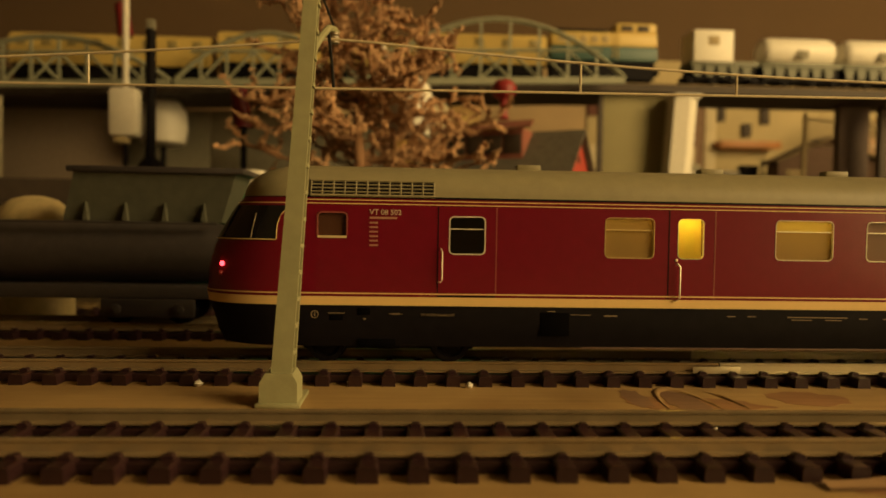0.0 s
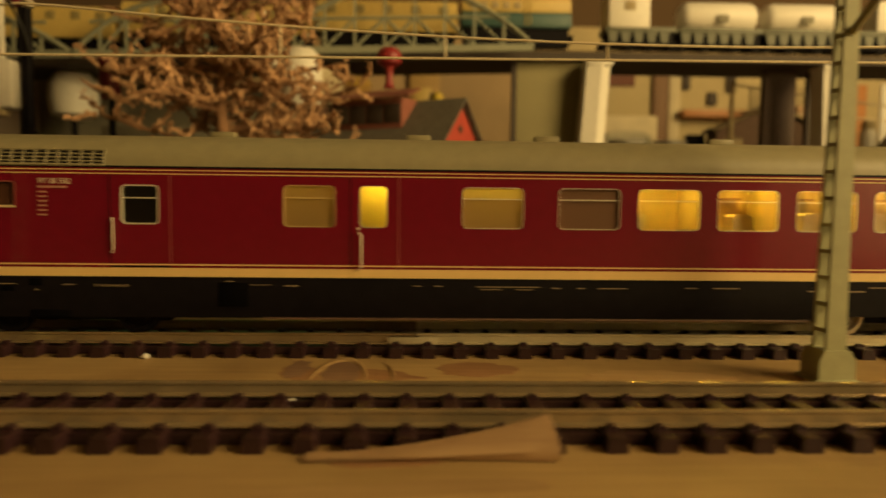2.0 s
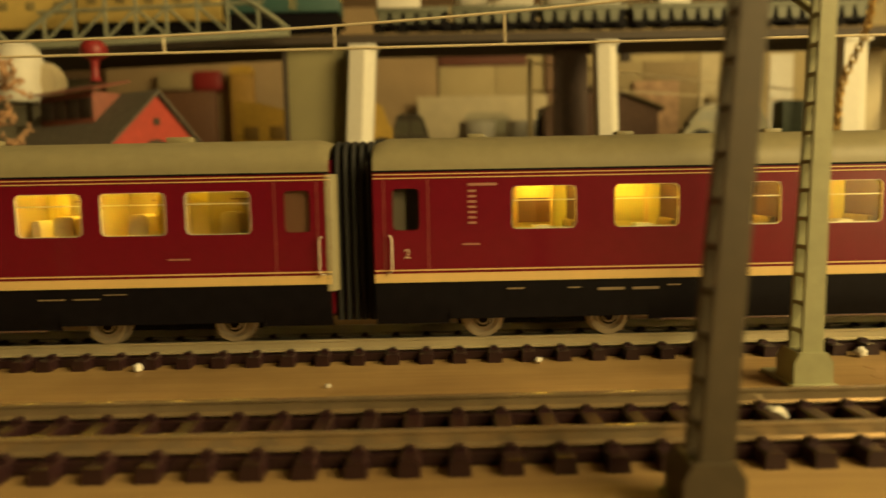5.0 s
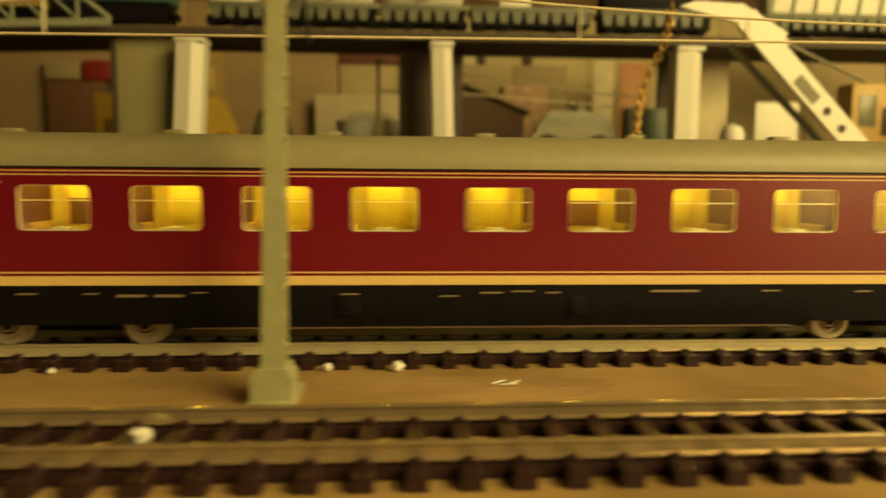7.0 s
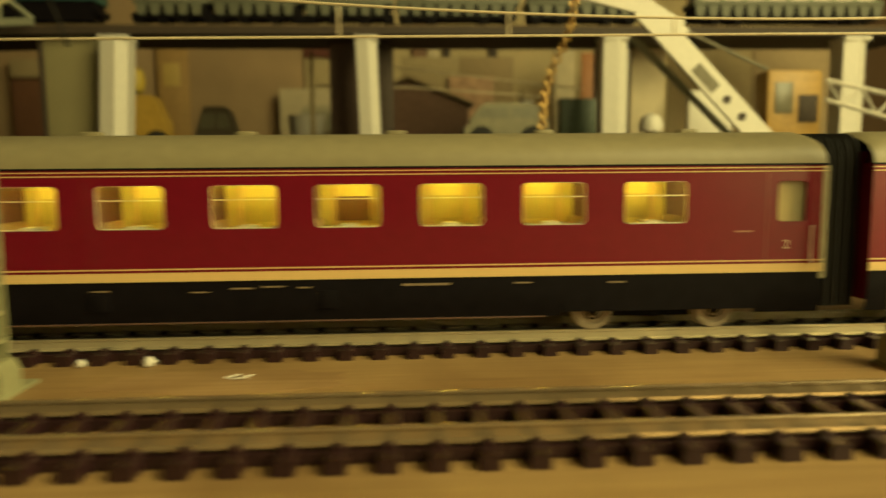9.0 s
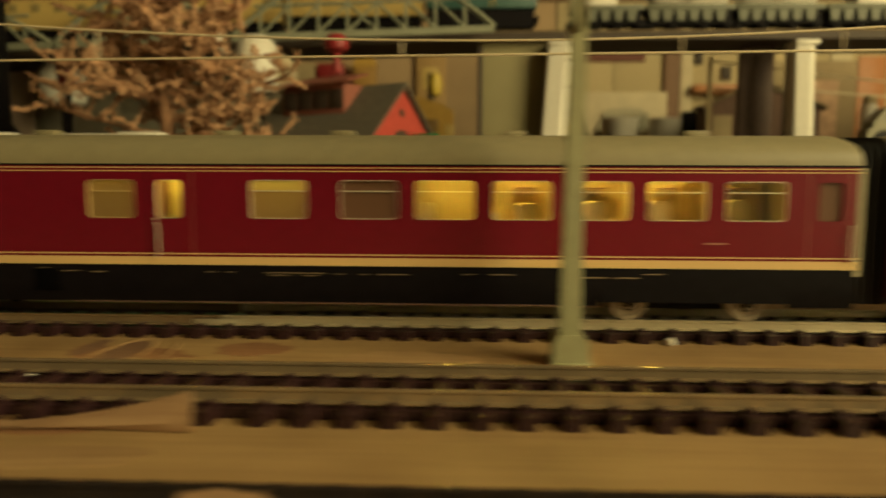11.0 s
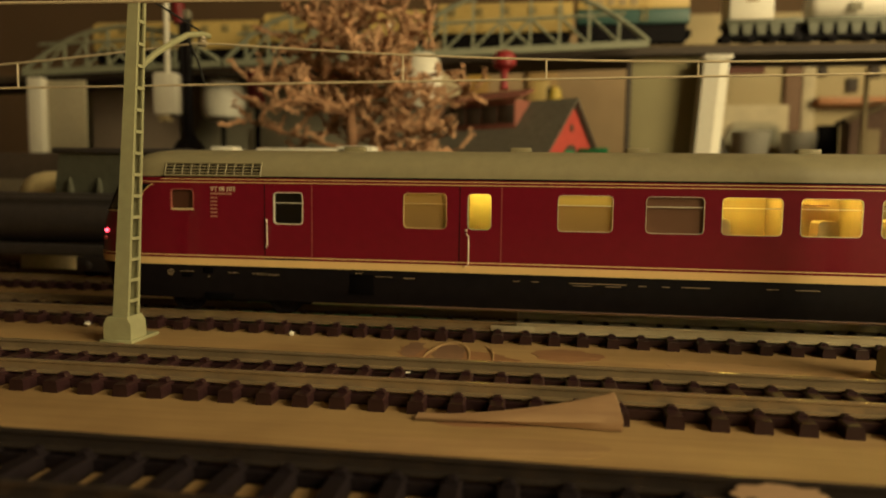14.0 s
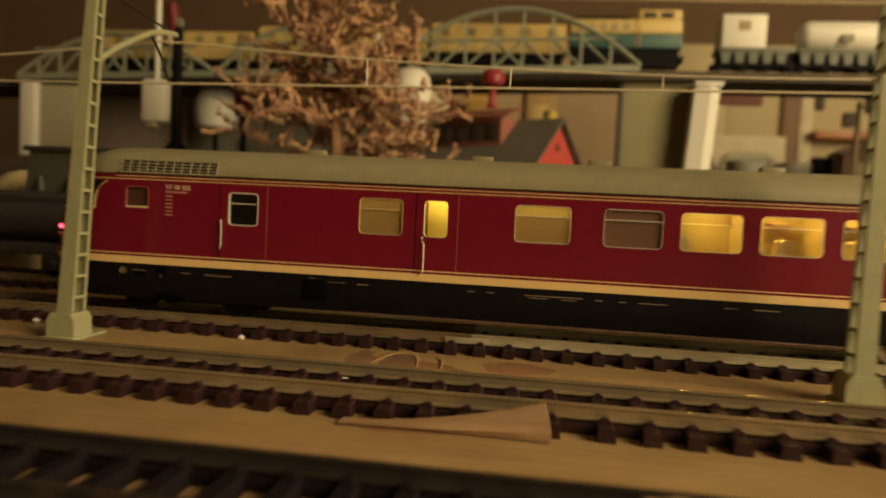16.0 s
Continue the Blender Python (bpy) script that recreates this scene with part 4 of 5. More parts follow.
part("dormer_roof", Shape().add([(-86, -23, 53.5), (-24, -23, 53.5), (-32, 8, 62), (-78, 8, 62), (-86, -23, 54.7), (-24, -23, 54.7), (-32, 8, 63.2), (-78, 8, 63.2)],
     [(0, 1, 2, 3), (4, 5, 6, 7), (0, 1, 5, 4), (1, 2, 6, 5), (2, 3, 7, 6), (3, 0, 4, 7)]), BROWNRED, dm)
for k in range(4):
    part("window", Shape().box(-79 + 12.2 * k, -67.6 + 12.2 * k, -19.4, -18.8, 39, 50.5, 0.1), DARK, dm)
door = part("door_opening", Shape().prism([(-10, 0), (10, 0), (10, 17)] + [(10 * math.cos(radians(18 * k)), 17 + 9 * math.sin(radians(18 * k))) for k in range(1, 10)] + [(-10, 17)], "x", -1.2, -0.7), DARK, h)
part("green_leaf", Shape().box(-0.4, 19, 9.2, 10.4, 0, 24, 0.2), GREEN, door, "bright green door leaf standing open")
part("green_leaf", Shape().box(-0.6, 0.4, -9.6, 3, 0, 22, 0.2), GREEN, door, "bright green door leaf")
part("gable_trim", Shape().tube([(0.2, -34, 20), (0.2, 0, 52.6), (0.2, 34, 20)], 1.0, 6), ROOFTILE, h)
part("gable_window", Shape().lathe([(0.2, 0), (2.4, 0.1), (2.4, 0.5)], (-1, 0, 36), "x", 20), DARK, h)
part("porch_light", Shape().lathe([(0.2, -1), (2, -0.5), (2.2, 1), (0.2, 2)], (2, -12, 8), "z", 12), WHITE, h)

vt = thing("red_vent_ball", "glossy red ball finial on a short neck above the dormer", "finial", 119.0, 270, 106.5)
part("neck", Shape().lathe([(3.6, 0), (2.6, 2), (2.2, 6), (2.4, 11), (3.4, 13)], (0, 0, 0), "z", 20), REDPL, vt)
part("ball", Shape().lathe([(0.3, 12.4), (4, 12.8), (7.2, 15), (8.0, 18), (7.4, 21), (5, 24), (0.3, 25.2)], (0, 0, 0), "z", 24), REDPL, vt)

# ---- dry tree ----
rnd = random.Random(7)
tr = thing("dry_tree", "bare russet model tree with knobbly dry foliage", "tree", 33, 212, 44)
trunk, knobs = Shape(), Shape()


def knobby(shape, p, d, length, r, steps):
    pts = [p]
    for _ in range(steps):
        d = (d + Vector((rnd.uniform(-1, 1), rnd.uniform(-1, 1), rnd.uniform(-0.7, 0.8))) * 0.38).normalized()
        pts.append(pts[-1] + d * length / steps)
    n = 6
    base = len(shape.v)
    for i_, q in enumerate(pts):
        rr = r * rnd.uniform(0.6, 1.4) * (1.0 if i_ < len(pts) - 2 else 0.75 if i_ == len(pts) - 2 else 0.3)
        a = d.orthogonal().normalized()
        b = d.cross(a)
        for k in range(n):
            w_ = rr * rnd.uniform(0.75, 1.25)
            shape.v.append(tuple(q + w_ * (math.cos(k * math.tau / n) * a + math.sin(k * math.tau / n) * b)))
    for i in range(len(pts) - 1):
        for k in range(n):
            shape.f.append((base + i * n + k, base + i * n + (k + 1) % n, base + (i + 1) * n + (k + 1) % n, base + (i + 1) * n + k))
    shape.f.append(tuple(base + (len(pts) - 1) * n + k for k in range(n)))
    return pts, d


def blob(shape, q, r):
    """One small ragged clump."""
    base = len(shape.v)
    dirs = [(1, 0, 0), (-1, 0, 0), (0, 1, 0), (0, -1, 0), (0, 0, 1), (0, 0, -1)]
    for v in dirs:
        shape.v.append(tuple(q[i] + v[i] * r * rnd.uniform(0.5, 1.5) + rnd.uniform(-0.3, 0.3) * r for i in range(3)))
    for f in ((0, 2, 4), (2, 1, 4), (1, 3, 4), (3, 0, 4), (2, 0, 5), (1, 2, 5), (3, 1, 5), (0, 3, 5)):
        shape.f.append(tuple(base + i for i in f))


trunk.tube([(0, 0, 0), (1, 0, 20), (-1, 1, 45), (2, 0, 70), (0, -1, 96)], 4.0, 10, 1.6)
for i in range(58):
    f = rnd.uniform(0.1, 1.0)
    p = Vector((rnd.uniform(-1, 1), 0, 100 * f))
    a = rnd.uniform(0, math.tau)
    reach = (1.0 - 0.45 * f) * rnd.uniform(0.75, 1.2)
    dvec = Vector((1.35 * math.cos(a), math.sin(a) * 0.6, rnd.uniform(-0.15, 0.75))).normalized()
    limb = Shape()
    pts, dd = knobby(limb, p, dvec, 80 * reach, 0.95, 12)
    part("limb", limb, TWIG, tr)
    for q in pts[3:]:
        if rnd.random() < 0.8:
            sub, d2 = knobby(knobs, q, Vector((rnd.uniform(-1, 1), rnd.uniform(-1, 1), rnd.uniform(-0.4, 1.1))).normalized(), rnd.uniform(8, 19), 0.85, 7)
            for s_ in sub[1:]:
                for _ in range(2):
                    blob(knobs, s_ + Vector((rnd.uniform(-1.6, 1.6), rnd.uniform(-1.6, 1.6), rnd.uniform(-1.6, 1.6))), rnd.uniform(0.6, 1.5))
part("trunk", trunk, TWIG, tr)
part("crown", knobs, LEAF, tr, "knobbly dry russet foliage", smooth=60)["kind"] = "stuff"

# ---- upper track on its shelf ----


def drop(x):
    """The upper line falls away to one side."""
    return -16.0 * min(1.4, max(0.0, (218 - x) / 493))


def sheared(s):
    s.v = [(x, y, z + drop(x)) for x, y, z in s.v]
    return s


dk = thing("upper_deck", "dark wooden shelf that carries the upper track", "shelf", 0, 0, 0)
rows = []
for i in range(29):
    x = -520 + 50 * i
    rows.append([(x, 367, 146), (x, 367, 151.5), (x, 430, 151.5), (x, 430, 146), (x, 367, 146)])
part("deck_board", sheared(Shape().grid(rows)), DARK, dk, smooth=20)
for y in (377, 393.5):
    part("rail", sheared(Shape().tube([(-520 + 50 * i, y, 154) for i in range(29)], 0.9, 6)), RAIL, dk)
for x0, w_, t_ in ((272.0, 18.6, -6), (451.0, 15, 3), (635.5, 19, 0), (819, 19, 0)):
    p = thing("shelf_post", "square white wooden post under the upper shelf", "post", x0, 366, 44, group="white posts under the shelf")
    part("shaft", Shape().add([(-w_ / 2 + t_, -9, 0), (w_ * 0.1 + t_, -11, 0), (w_ / 2 + t_, -6, 0), (w_ / 2 + t_, 8, 0), (-w_ / 2 + t_, 8, 0), (-w_ / 2, -9, 96), (w_ * 0.1, -11, 96), (w_ / 2, -6, 96), (w_ / 2, 8, 96), (-w_ / 2, 8, 96)],
         [(0, 1, 2, 3, 4), (5, 6, 7, 8, 9), (0, 1, 6, 5), (1, 2, 7, 6), (2, 3, 8, 7), (3, 4, 9, 8), (4, 0, 5, 9)]), WHITE, p, smooth=0)
    part("pad", Shape().box(-w_ / 2 - 1, w_ / 2 + 1, -11.5, 9, 96, 99, 0.4), WHITE, p)


def truss(x0, x1, rise, panels, label):
    """An arched girder bridge side with posts and diagonals, front and back."""
    b = thing("arch_bridge", label, "bridge", (x0 + x1) / 2, 376, 152 + drop((x0 + x1) / 2), group="girder bridges")
    c = (x0 + x1) / 2
    half = (x1 - x0) / 2
    sl = (drop(x1) - drop(x0)) / (x1 - x0)

    def top(x):
        return rise * (1 - (x / half) ** 2)
    for y in (-26, 26):
        part("bottom_chord", Shape().add([(-half, y - 1.5, -4 - half * sl), (half, y - 1.5, -4 + half * sl), (half, y + 1.5, -4 + half * sl), (-half, y + 1.5, -4 - half * sl), (-half, y - 1.5, 1 - half * sl), (half, y - 1.5, 1 + half * sl), (half, y + 1.5, 1 + half * sl), (-half, y + 1.5, 1 - half * sl)],
             [(0, 1, 2, 3), (4, 5, 6, 7), (0, 1, 5, 4), (1, 2, 6, 5), (2, 3, 7, 6), (3, 0, 4, 7)]), BRIDGE, b, smooth=0)
        pts = [(-half + 2 * half * k / 24, y, top(-half + 2 * half * k / 24) + (-half + 2 * half * k / 24) * sl) for k in range(25)]
        part("top_chord", Shape().tube(pts, 2.0, 4), BRIDGE, b, smooth=20)
        deck_h = 21.0
        part("middle_chord", Shape().tube([(-half * 0.82, y, deck_h - half * 0.82 * sl), (half * 0.82, y, deck_h + half * 0.82 * sl)], 1.3, 4), BRIDGE, b, smooth=20)
        for k in range(1, panels):
            x = -half + 2 * half * k / panels
            part("upright", Shape().tube([(x, y, x * sl), (x, y, top(x) + x * sl)], 1.3, 4), BRIDGE, b, smooth=20)
            xn = x + 2 * half / panels * (1 if x < 0 else -1)
            part("diagonal", Shape().tube([(x, y, x * sl), (xn, y, min(deck_h, top(xn)) + xn * sl)], 1.1, 4), BRIDGE, b, smooth=20)
    return b


truss(25, 221, 44, 9, "grey-green arched girder bridge under the yellow coaches")
truss(-111, 21, 34, 7, "grey-green arched girder bridge behind the dry tree")
truss(-290, -114, 32, 9, "grey-green arched girder bridge at the dim end")


def upper_vehicle(name, label, cat, x0, x1, build):
    ob = thing(name, label, cat, (x0 + x1) / 2, 385, 155 + drop((x0 + x1) / 2), group="upper train")
    build(ob, (x1 - x0) / 2)
    for x in (-0.62, 0.62):
        for e in (-9, 9):
            wheelset(ob, x * (x1 - x0) / 2 + e, 0, 4.0, 4.4)
    return ob


def pale_coach(ob, hf):
    part("body", Shape().prism([(-12, 14), (12, 14), (13, 20), (13, 32), (11, 36.2), (5, 38.6), (-5, 38.6), (-11, 36.2), (-13, 32), (-13, 20)], "x", -hf, hf), YELLOW, ob)
    n = max(2, int(hf / 9))
    for k in range(n):
        x = -hf + 2 * hf * (k + 0.5) / n
        part("window", Shape().box(x - 3.5, x + 3.5, -13.3, -12.9, 27, 33, 0.1), mat("dim_coach_glass", (0.30, 0.24, 0.10), 0.4) if k == 0 else bpy.data.materials["dim_coach_glass"], ob)
    part("underframe", Shape().box(-hf + 2, hf - 2, -10, 10, 3, 14), BLACK, ob)


def diesel(ob, hf):
    part("lower_body", Shape().box(-hf, hf, -13, 13, 15.5, 27, 1.5), TEAL, ob, "dark teal lower body")
    part("upper_body", Shape().box(-hf, hf - 0.5, -13.2, 13.2, 26.4, 37.8, 2.0), YELLOW, ob, "yellow upper body")
    part("roof_grille", Shape().box(-hf + 4, hf * 0.1, -9, 9, 37.4, 41, 0.8), BLACK, ob)
    for k in range(5):
        part("side_louvre", Shape().box(-hf + 6 + 8.5 * k, -hf + 11.5 + 8.5 * k, -13.5, -13.0, 29, 34.5, 0.15), BEIGE, ob)
    cab = part("cab", Shape().box(hf * 0.2, hf - 1, -12.5, 12.5, 37, 45.6, 2.2), YELLOW, ob)
    for k in range(2):
        part("window", Shape().box(hf * (0.3 + 0.3 * k), hf * (0.52 + 0.3 * k), -12.8, -12.3, 38.8, 43.2, 0.1), DARK, cab)
    for x in (hf * 0.16, hf * 0.24):
        part("hand_rail", Shape().tube([(x, -13.6, 17), (x, -13.6, 36)], 0.4, 6), YELLOW, ob)
    part("underframe", Shape().box(-hf + 2, hf - 2, -10, 10, 2, 15.5), BLACK, ob)
    part("buffer_beam", Shape().box(hf - 1, hf + 1.5, -11, 11, 6, 11, 0.4), BLACK, ob)


RIB = mat("dark_grey_green_frame", (0.13, 0.135, 0.095), 0.6, var=0.2, bump=0.05)


def flat_wagon(load):
    def build(ob, hf):
        part("frame", Shape().box(-hf, hf, -12, 12, 14, 18, 0.4), RIB, ob)
        for k in range(int(hf / 5)):
            x = -hf + 3 + 10 * k
            part("side_rib", Shape().prism([(x, 6), (x + 5, 6), (x + 6.5, 14), (x - 1.5, 14)], "y", -11.5, -9.5), RIB, ob)
        part("beam", Shape().box(-hf + 2, hf - 2, -9.4, 9.4, 4, 14), BLACK, ob)
        if load == "box":
            part("crate", Shape().box(-hf + 1.5, -hf + 33.5, -13, 13, 17, 42, 0.8), WHITE, ob, "white box container")
            part("crate_mark", Shape().box(-hf + 13, -hf + 22, -13.3, -12.9, 30, 37, 0.1), BEIGE, ob)
        if load == "tank":
            part("tank", Shape().lathe([(0.5, -hf + 2.5), (7, -hf + 3), (10, -hf + 5), (11.4, -hf + 9), (11.5, 0), (11.4, hf - 8), (9.5, hf - 4), (0.5, hf - 2)], (0, 0, 28.5), "x", 28), WHITE, ob, "white tank")
            part("tank_mark", Shape().box(-4, 5, -12.6, -12.0, 22, 28, 0.1), GREYCARD, ob)
        if load == "white":
            part("load", Shape().box(-hf + 22, -hf + 46, -10, 10, 18, 42, 1.5), WHITE, ob, "white load")
        if load == "mesh":
            for k in range(9):
                x = -hf + 5 + (2 * hf - 10) * k / 8
                part("stake", Shape().tube([(x, -11, 18), (x + 3, -11, 42)], 0.9, 6), mat("pale_green_stake", (0.30, 0.42, 0.22), 0.5) if k == 0 else bpy.data.materials["pale_green_stake"], ob)
            part("load", Shape().box(-hf + 3, hf - 3, -9, 9, 18, 40, 1.0), WHITE, ob, "pale load behind green stakes")
        if load == "dark":
            part("load", Shape().box(-hf + 2, hf - 8, -9, 9, 18, 30, 2.0), BLACK, ob, "dark machine load")
            part("red_bit", Shape().box(-4, 8, -10, -4, 28, 35, 1.0), REDPL, ob)
    return build


upper_vehicle("model_coach", "pale yellow model coach on the girder bridge", "coach", 60, 166, pale_coach)
upper_vehicle("model_coach", "pale yellow model coach behind the dry tree", "coach", -86, 56, pale_coach)
upper_vehicle("model_coach", "pale yellow model coach at the dim end", "coach", -240, -92, pale_coach)
upper_vehicle("diesel_locomotive", "yellow and teal model diesel locomotive on the shelf", "locomotive", 169, 254, diesel)
upper_vehicle("flat_wagon", "grey flat wagon carrying a white box container", "wagon", 281, 336, flat_wagon("box"))
upper_vehicle("tank_wagon", "grey wagon with a white tank on the shelf", "wagon", 338, 404, flat_wagon("tank"))
upper_vehicle("tank_wagon", "grey wagon with a white tank next to its twin", "wagon", 405, 471, flat_wagon("tank"))
upper_vehicle("flat_wagon", "grey flat wagon with a white load on the shelf", "wagon", 473, 566, flat_wagon("white"))
upper_vehicle("flat_wagon", "dark wagon with black machine load", "wagon", 572, 660, flat_wagon("dark"))
upper_vehicle("flat_wagon", "wagon with pale green stakes on the shelf", "wagon", 700, 850, flat_wagon("mesh"))

# ---- under the shelf ----


def panel(name, label, cat, x0, x1, y, z0, z1, m, depth=3, group=""):
    return solid(name, Shape().box(x0, x1, y, y + depth, z0, z1, 0.4), m, label, cat, group=group)


BEIGE2 = mat("browner_card", (0.33, 0.245, 0.13), 0.8, var=0.18, bump=0.1)
PALEWALL = mat("cream_plaster", (0.60, 0.51, 0.33), 0.75, var=0.16, scale=60, bump=0.15)


def back_panel(label, x0, x1, y, z0, z1, m, seams):
    """Boards side by side with narrow seams and a dark batten along the foot."""
    p = thing("back_panel", label, "panel", (x0 + x1) / 2, y, z0)
    c, h = (x0 + x1) / 2, z1 - z0
    cuts = [x0, *seams, x1]
    for k, (a_, b_) in enumerate(zip(cuts, cuts[1:])):
        part("board", Shape().box(a_ - c + (0.4 if k else 0), b_ - c - 0.4, 0.3 * (k % 2), 3, 0, h, 0.4), BEIGE2 if m is BEIGE and k % 2 else m, p)
    part("batten", Shape().box(x0 - c, x1 - c, -1.6, -0.1, 0, 6, 0.3), DARK, p)
    return p


back_panel("brown beige backing board on the far wall", -160, 330, 884, 44, 300, mat("brown_beige_board", (0.40, 0.28, 0.15), 0.8, scale=12), (114.4,))
back_panel("beige backing boards on the far wall behind the shelf", 332, 1100, 884, 44, 300, mat("pale_beige_board", (0.52, 0.42, 0.23), 0.8, var=0.2, scale=12), (416, 530, 700, 900))
panel("red_banner", "dark red banner high on the far wall boards", "banner", 332, 462, 880, 213, 236, mat("dark_red_tape", (0.15, 0.05, 0.03), 0.7), 2.4)
panel("brown_batten", "brown upright batten on the far wall", "batten", 490, 512, 876, 44, 290, mat("brown_batten_wood", (0.22, 0.125, 0.07), 0.7, var=0.25), 6)
panel("cream_batten", "pale cream upright batten on the far wall", "batten", 513, 530, 874, 44, 290, PALEWALL, 8)
for x0, x1, z0, z1 in ((535, 546, 209, 242), (603, 616, 206, 240), (574, 588, 186, 206)):
    panel("dark_fitting", "small dark fitting on the far wall boards", "fitting", x0, x1, 878, z0, z1, DARK, 5, group="dark fittings on the far wall")
panel("low_wall", "low cream plaster wall before the far boards", "wall", 300, 488, 850, 44, 165, PALEWALL, 6)
back_panel("warm beige card panel behind the toy cars", 476, 588, 540, 44, 158, BEIGE, (533,))
back_panel("pale card panel behind the toy crane", 730, 892, 500, 44, 168, BEIGE, (812,))
back_panel("dim grey card panel under the sloping shelf", -300, 36, 446, 44, 136, GREYCARD, (-111.8,))
op = thing("olive_panel", "olive grey upright board beside the post", "panel", 237, 379, 44)
part("board", Shape().box(-24, 28, -1.5, 1.5, 0, 104, 0.4), mat("olive_board", (0.29, 0.255, 0.13), 0.8, var=0.12, scale=25), op)
part("dark_edge", Shape().box(-28, -24, -2, 2, 0, 104, 0.3), DARK, op, "dark edge strip")
panel("dark_upright", "dark brown upright board under the shelf", "panel", 420, 446, 399, 44, 146, mat("purple_brown_board", (0.095, 0.058, 0.042), 0.7, var=0.25), 8)
# Two dark strips stand in for shaded gaps beneath the shelf.
panel("gap_shade", "dark strip painted for the shaded gap behind the post", "panel", 458, 470, 402, 44, 146, DARK, 6)
panel("gap_shade", "dark strip painted for the shaded slot under the shelf", "panel", 640, 664, 430, 44, 146, DARK, 6)
panel("orange_bar", "orange varnished wooden bar on the far boards", "bar", 528, 622, 852, 166, 176, ORANGE, 26)
panel("cream_card", "narrow cream card leaning at the far wall", "card", 681, 708, 778, 44, 207, PALEWALL, 4)
panel("orange_card", "orange card at the far wall", "card", 717, 754, 778, 44, 203, ORANGE, 4)
panel("white_card", "white card at the far wall", "card", 775, 807, 778, 44, 205, WHITE, 4)
panel("salmon_paper", "crumpled salmon and white paper under the shelf", "paper sheet", 522, 567, 534, 44, 138, mat("salmon_paper", (0.56, 0.36, 0.22), 0.8, var=0.5, scale=120), 4)
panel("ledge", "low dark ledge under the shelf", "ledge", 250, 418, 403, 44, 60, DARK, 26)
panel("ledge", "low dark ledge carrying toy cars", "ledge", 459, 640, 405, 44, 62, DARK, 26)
panel("white_stand", "white painted board at the dim end", "board", -279, -266, 340, 44, 129, WHITE, 8)
panel("beige_stand", "cream painted board beside the white one", "board", -265, -231, 346, 44, 127, mat("dull_cream_board", (0.42, 0.37, 0.25), 0.8, var=0.12), 3)
panel("grey_stand", "grey beige board standing in dim light", "board", -276, -176, 420, 44, 131, mat("mauve_grey_board", (0.30, 0.23, 0.17), 0.8, var=0.15), 3)
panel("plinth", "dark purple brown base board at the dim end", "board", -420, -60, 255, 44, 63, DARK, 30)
panel("grey_slope_board", "grey board lying behind the dry tree", "board", -70, 50, 300, 44, 84, GREYCARD, 40)


GLASSY = mat("dim_car_glass", (0.16, 0.15, 0.10), 0.3, var=0.2, bump=0.0)


def model_car(label, x0, x1, y, z0, z1, m, wheel_r=8.0, cabin=(-0.14, 0.3), glassy=GLASSY, pane=True, d=8.0):
    """A toy car: body with its cabin, windows, wheel arches and wheels."""
    L, H = x1 - x0, z1 - z0
    c = thing("toy_car", label, "toy car", (x0 + x1) / 2, y, z0, group="toy cars")
    a, b = cabin
    p = [(-0.5, 0.14), (-0.5, 0.42), (-0.48, 0.52), (-0.42, 0.57), (a - 0.14, 0.64), (a, 0.96), (a + 0.06, 1.0), (b - 0.12, 1.0), (b, 0.94), (min(0.49, b + 0.12), 0.66), (0.495, 0.56), (0.5, 0.40), (0.5, 0.14)]
    part("body", Shape().prism([(u * L, w_ * H) for u, w_ in p], "y", -d, d), m, c, smooth=60)
    if pane:
        mid_ = (a + b) / 2
        part("window", Shape().prism([((a - 0.06) * L, 0.68 * H), (a * L, 0.9 * H), ((mid_ - 0.02) * L, 0.9 * H), ((mid_ - 0.02) * L, 0.68 * H)], "y", -d - 0.3, -d + 0.1), glassy, c)
        part("window", Shape().prism([((mid_ + 0.02) * L, 0.68 * H), ((mid_ + 0.02) * L, 0.9 * H), ((b - 0.04) * L, 0.9 * H), ((b + 0.02) * L, 0.68 * H)], "y", -d - 0.3, -d + 0.1), glassy, c)
    for s in (-0.3, 0.3):
        part("wheel_arch", Shape().lathe([(0.3, 0), (wheel_r * 1.15, 0.1), (wheel_r * 1.15, 0.6)], (s * L, -d - 0.5, wheel_r), "y", 24), RUBBER, c)
        part("wheel", Shape().lathe([(0.5, -0.8), (wheel_r * 0.55, -0.4), (wheel_r * 0.9, -0.6), (wheel_r, 0.0), (wheel_r, 3)], (s * L, -d - 1.2, wheel_r), "y", 24), RUBBER, c)
    return c


model_car("pale grey toy saloon parked before the cream wall", 345, 424, 660, 44, 122, mat("pale_grey_car_paint", (0.46, 0.41, 0.27), 0.5, var=0.2), 9, (-0.3, 0.34), mat("pale_car_glass", (0.33, 0.31, 0.21), 0.35))
model_car("dark grey toy car parked before the cream wall", 276, 322, 520, 44, 108, mat("dark_car_paint", (0.09, 0.075, 0.05), 0.5), 8, (-0.25, 0.3))
model_car("dull silver toy car under the shelf", 527, 597, 416, 62, 100, mat("grey_car_paint", (0.24, 0.22, 0.135), 0.5, var=0.3, scale=90), 9, (-0.3, 0.36), mat("grey_car_glass", (0.19, 0.18, 0.12), 0.4))
model_car("mustard yellow toy car behind the post", 250, 289, 416, 60, 107, mat("yellow_paint", (0.40, 0.25, 0.035), 0.5), 9, pane=False)
bk = thing("toy_shed", "dark brown toy shed with a low gable under the shelf", "toy shed", 482, 515, 44)
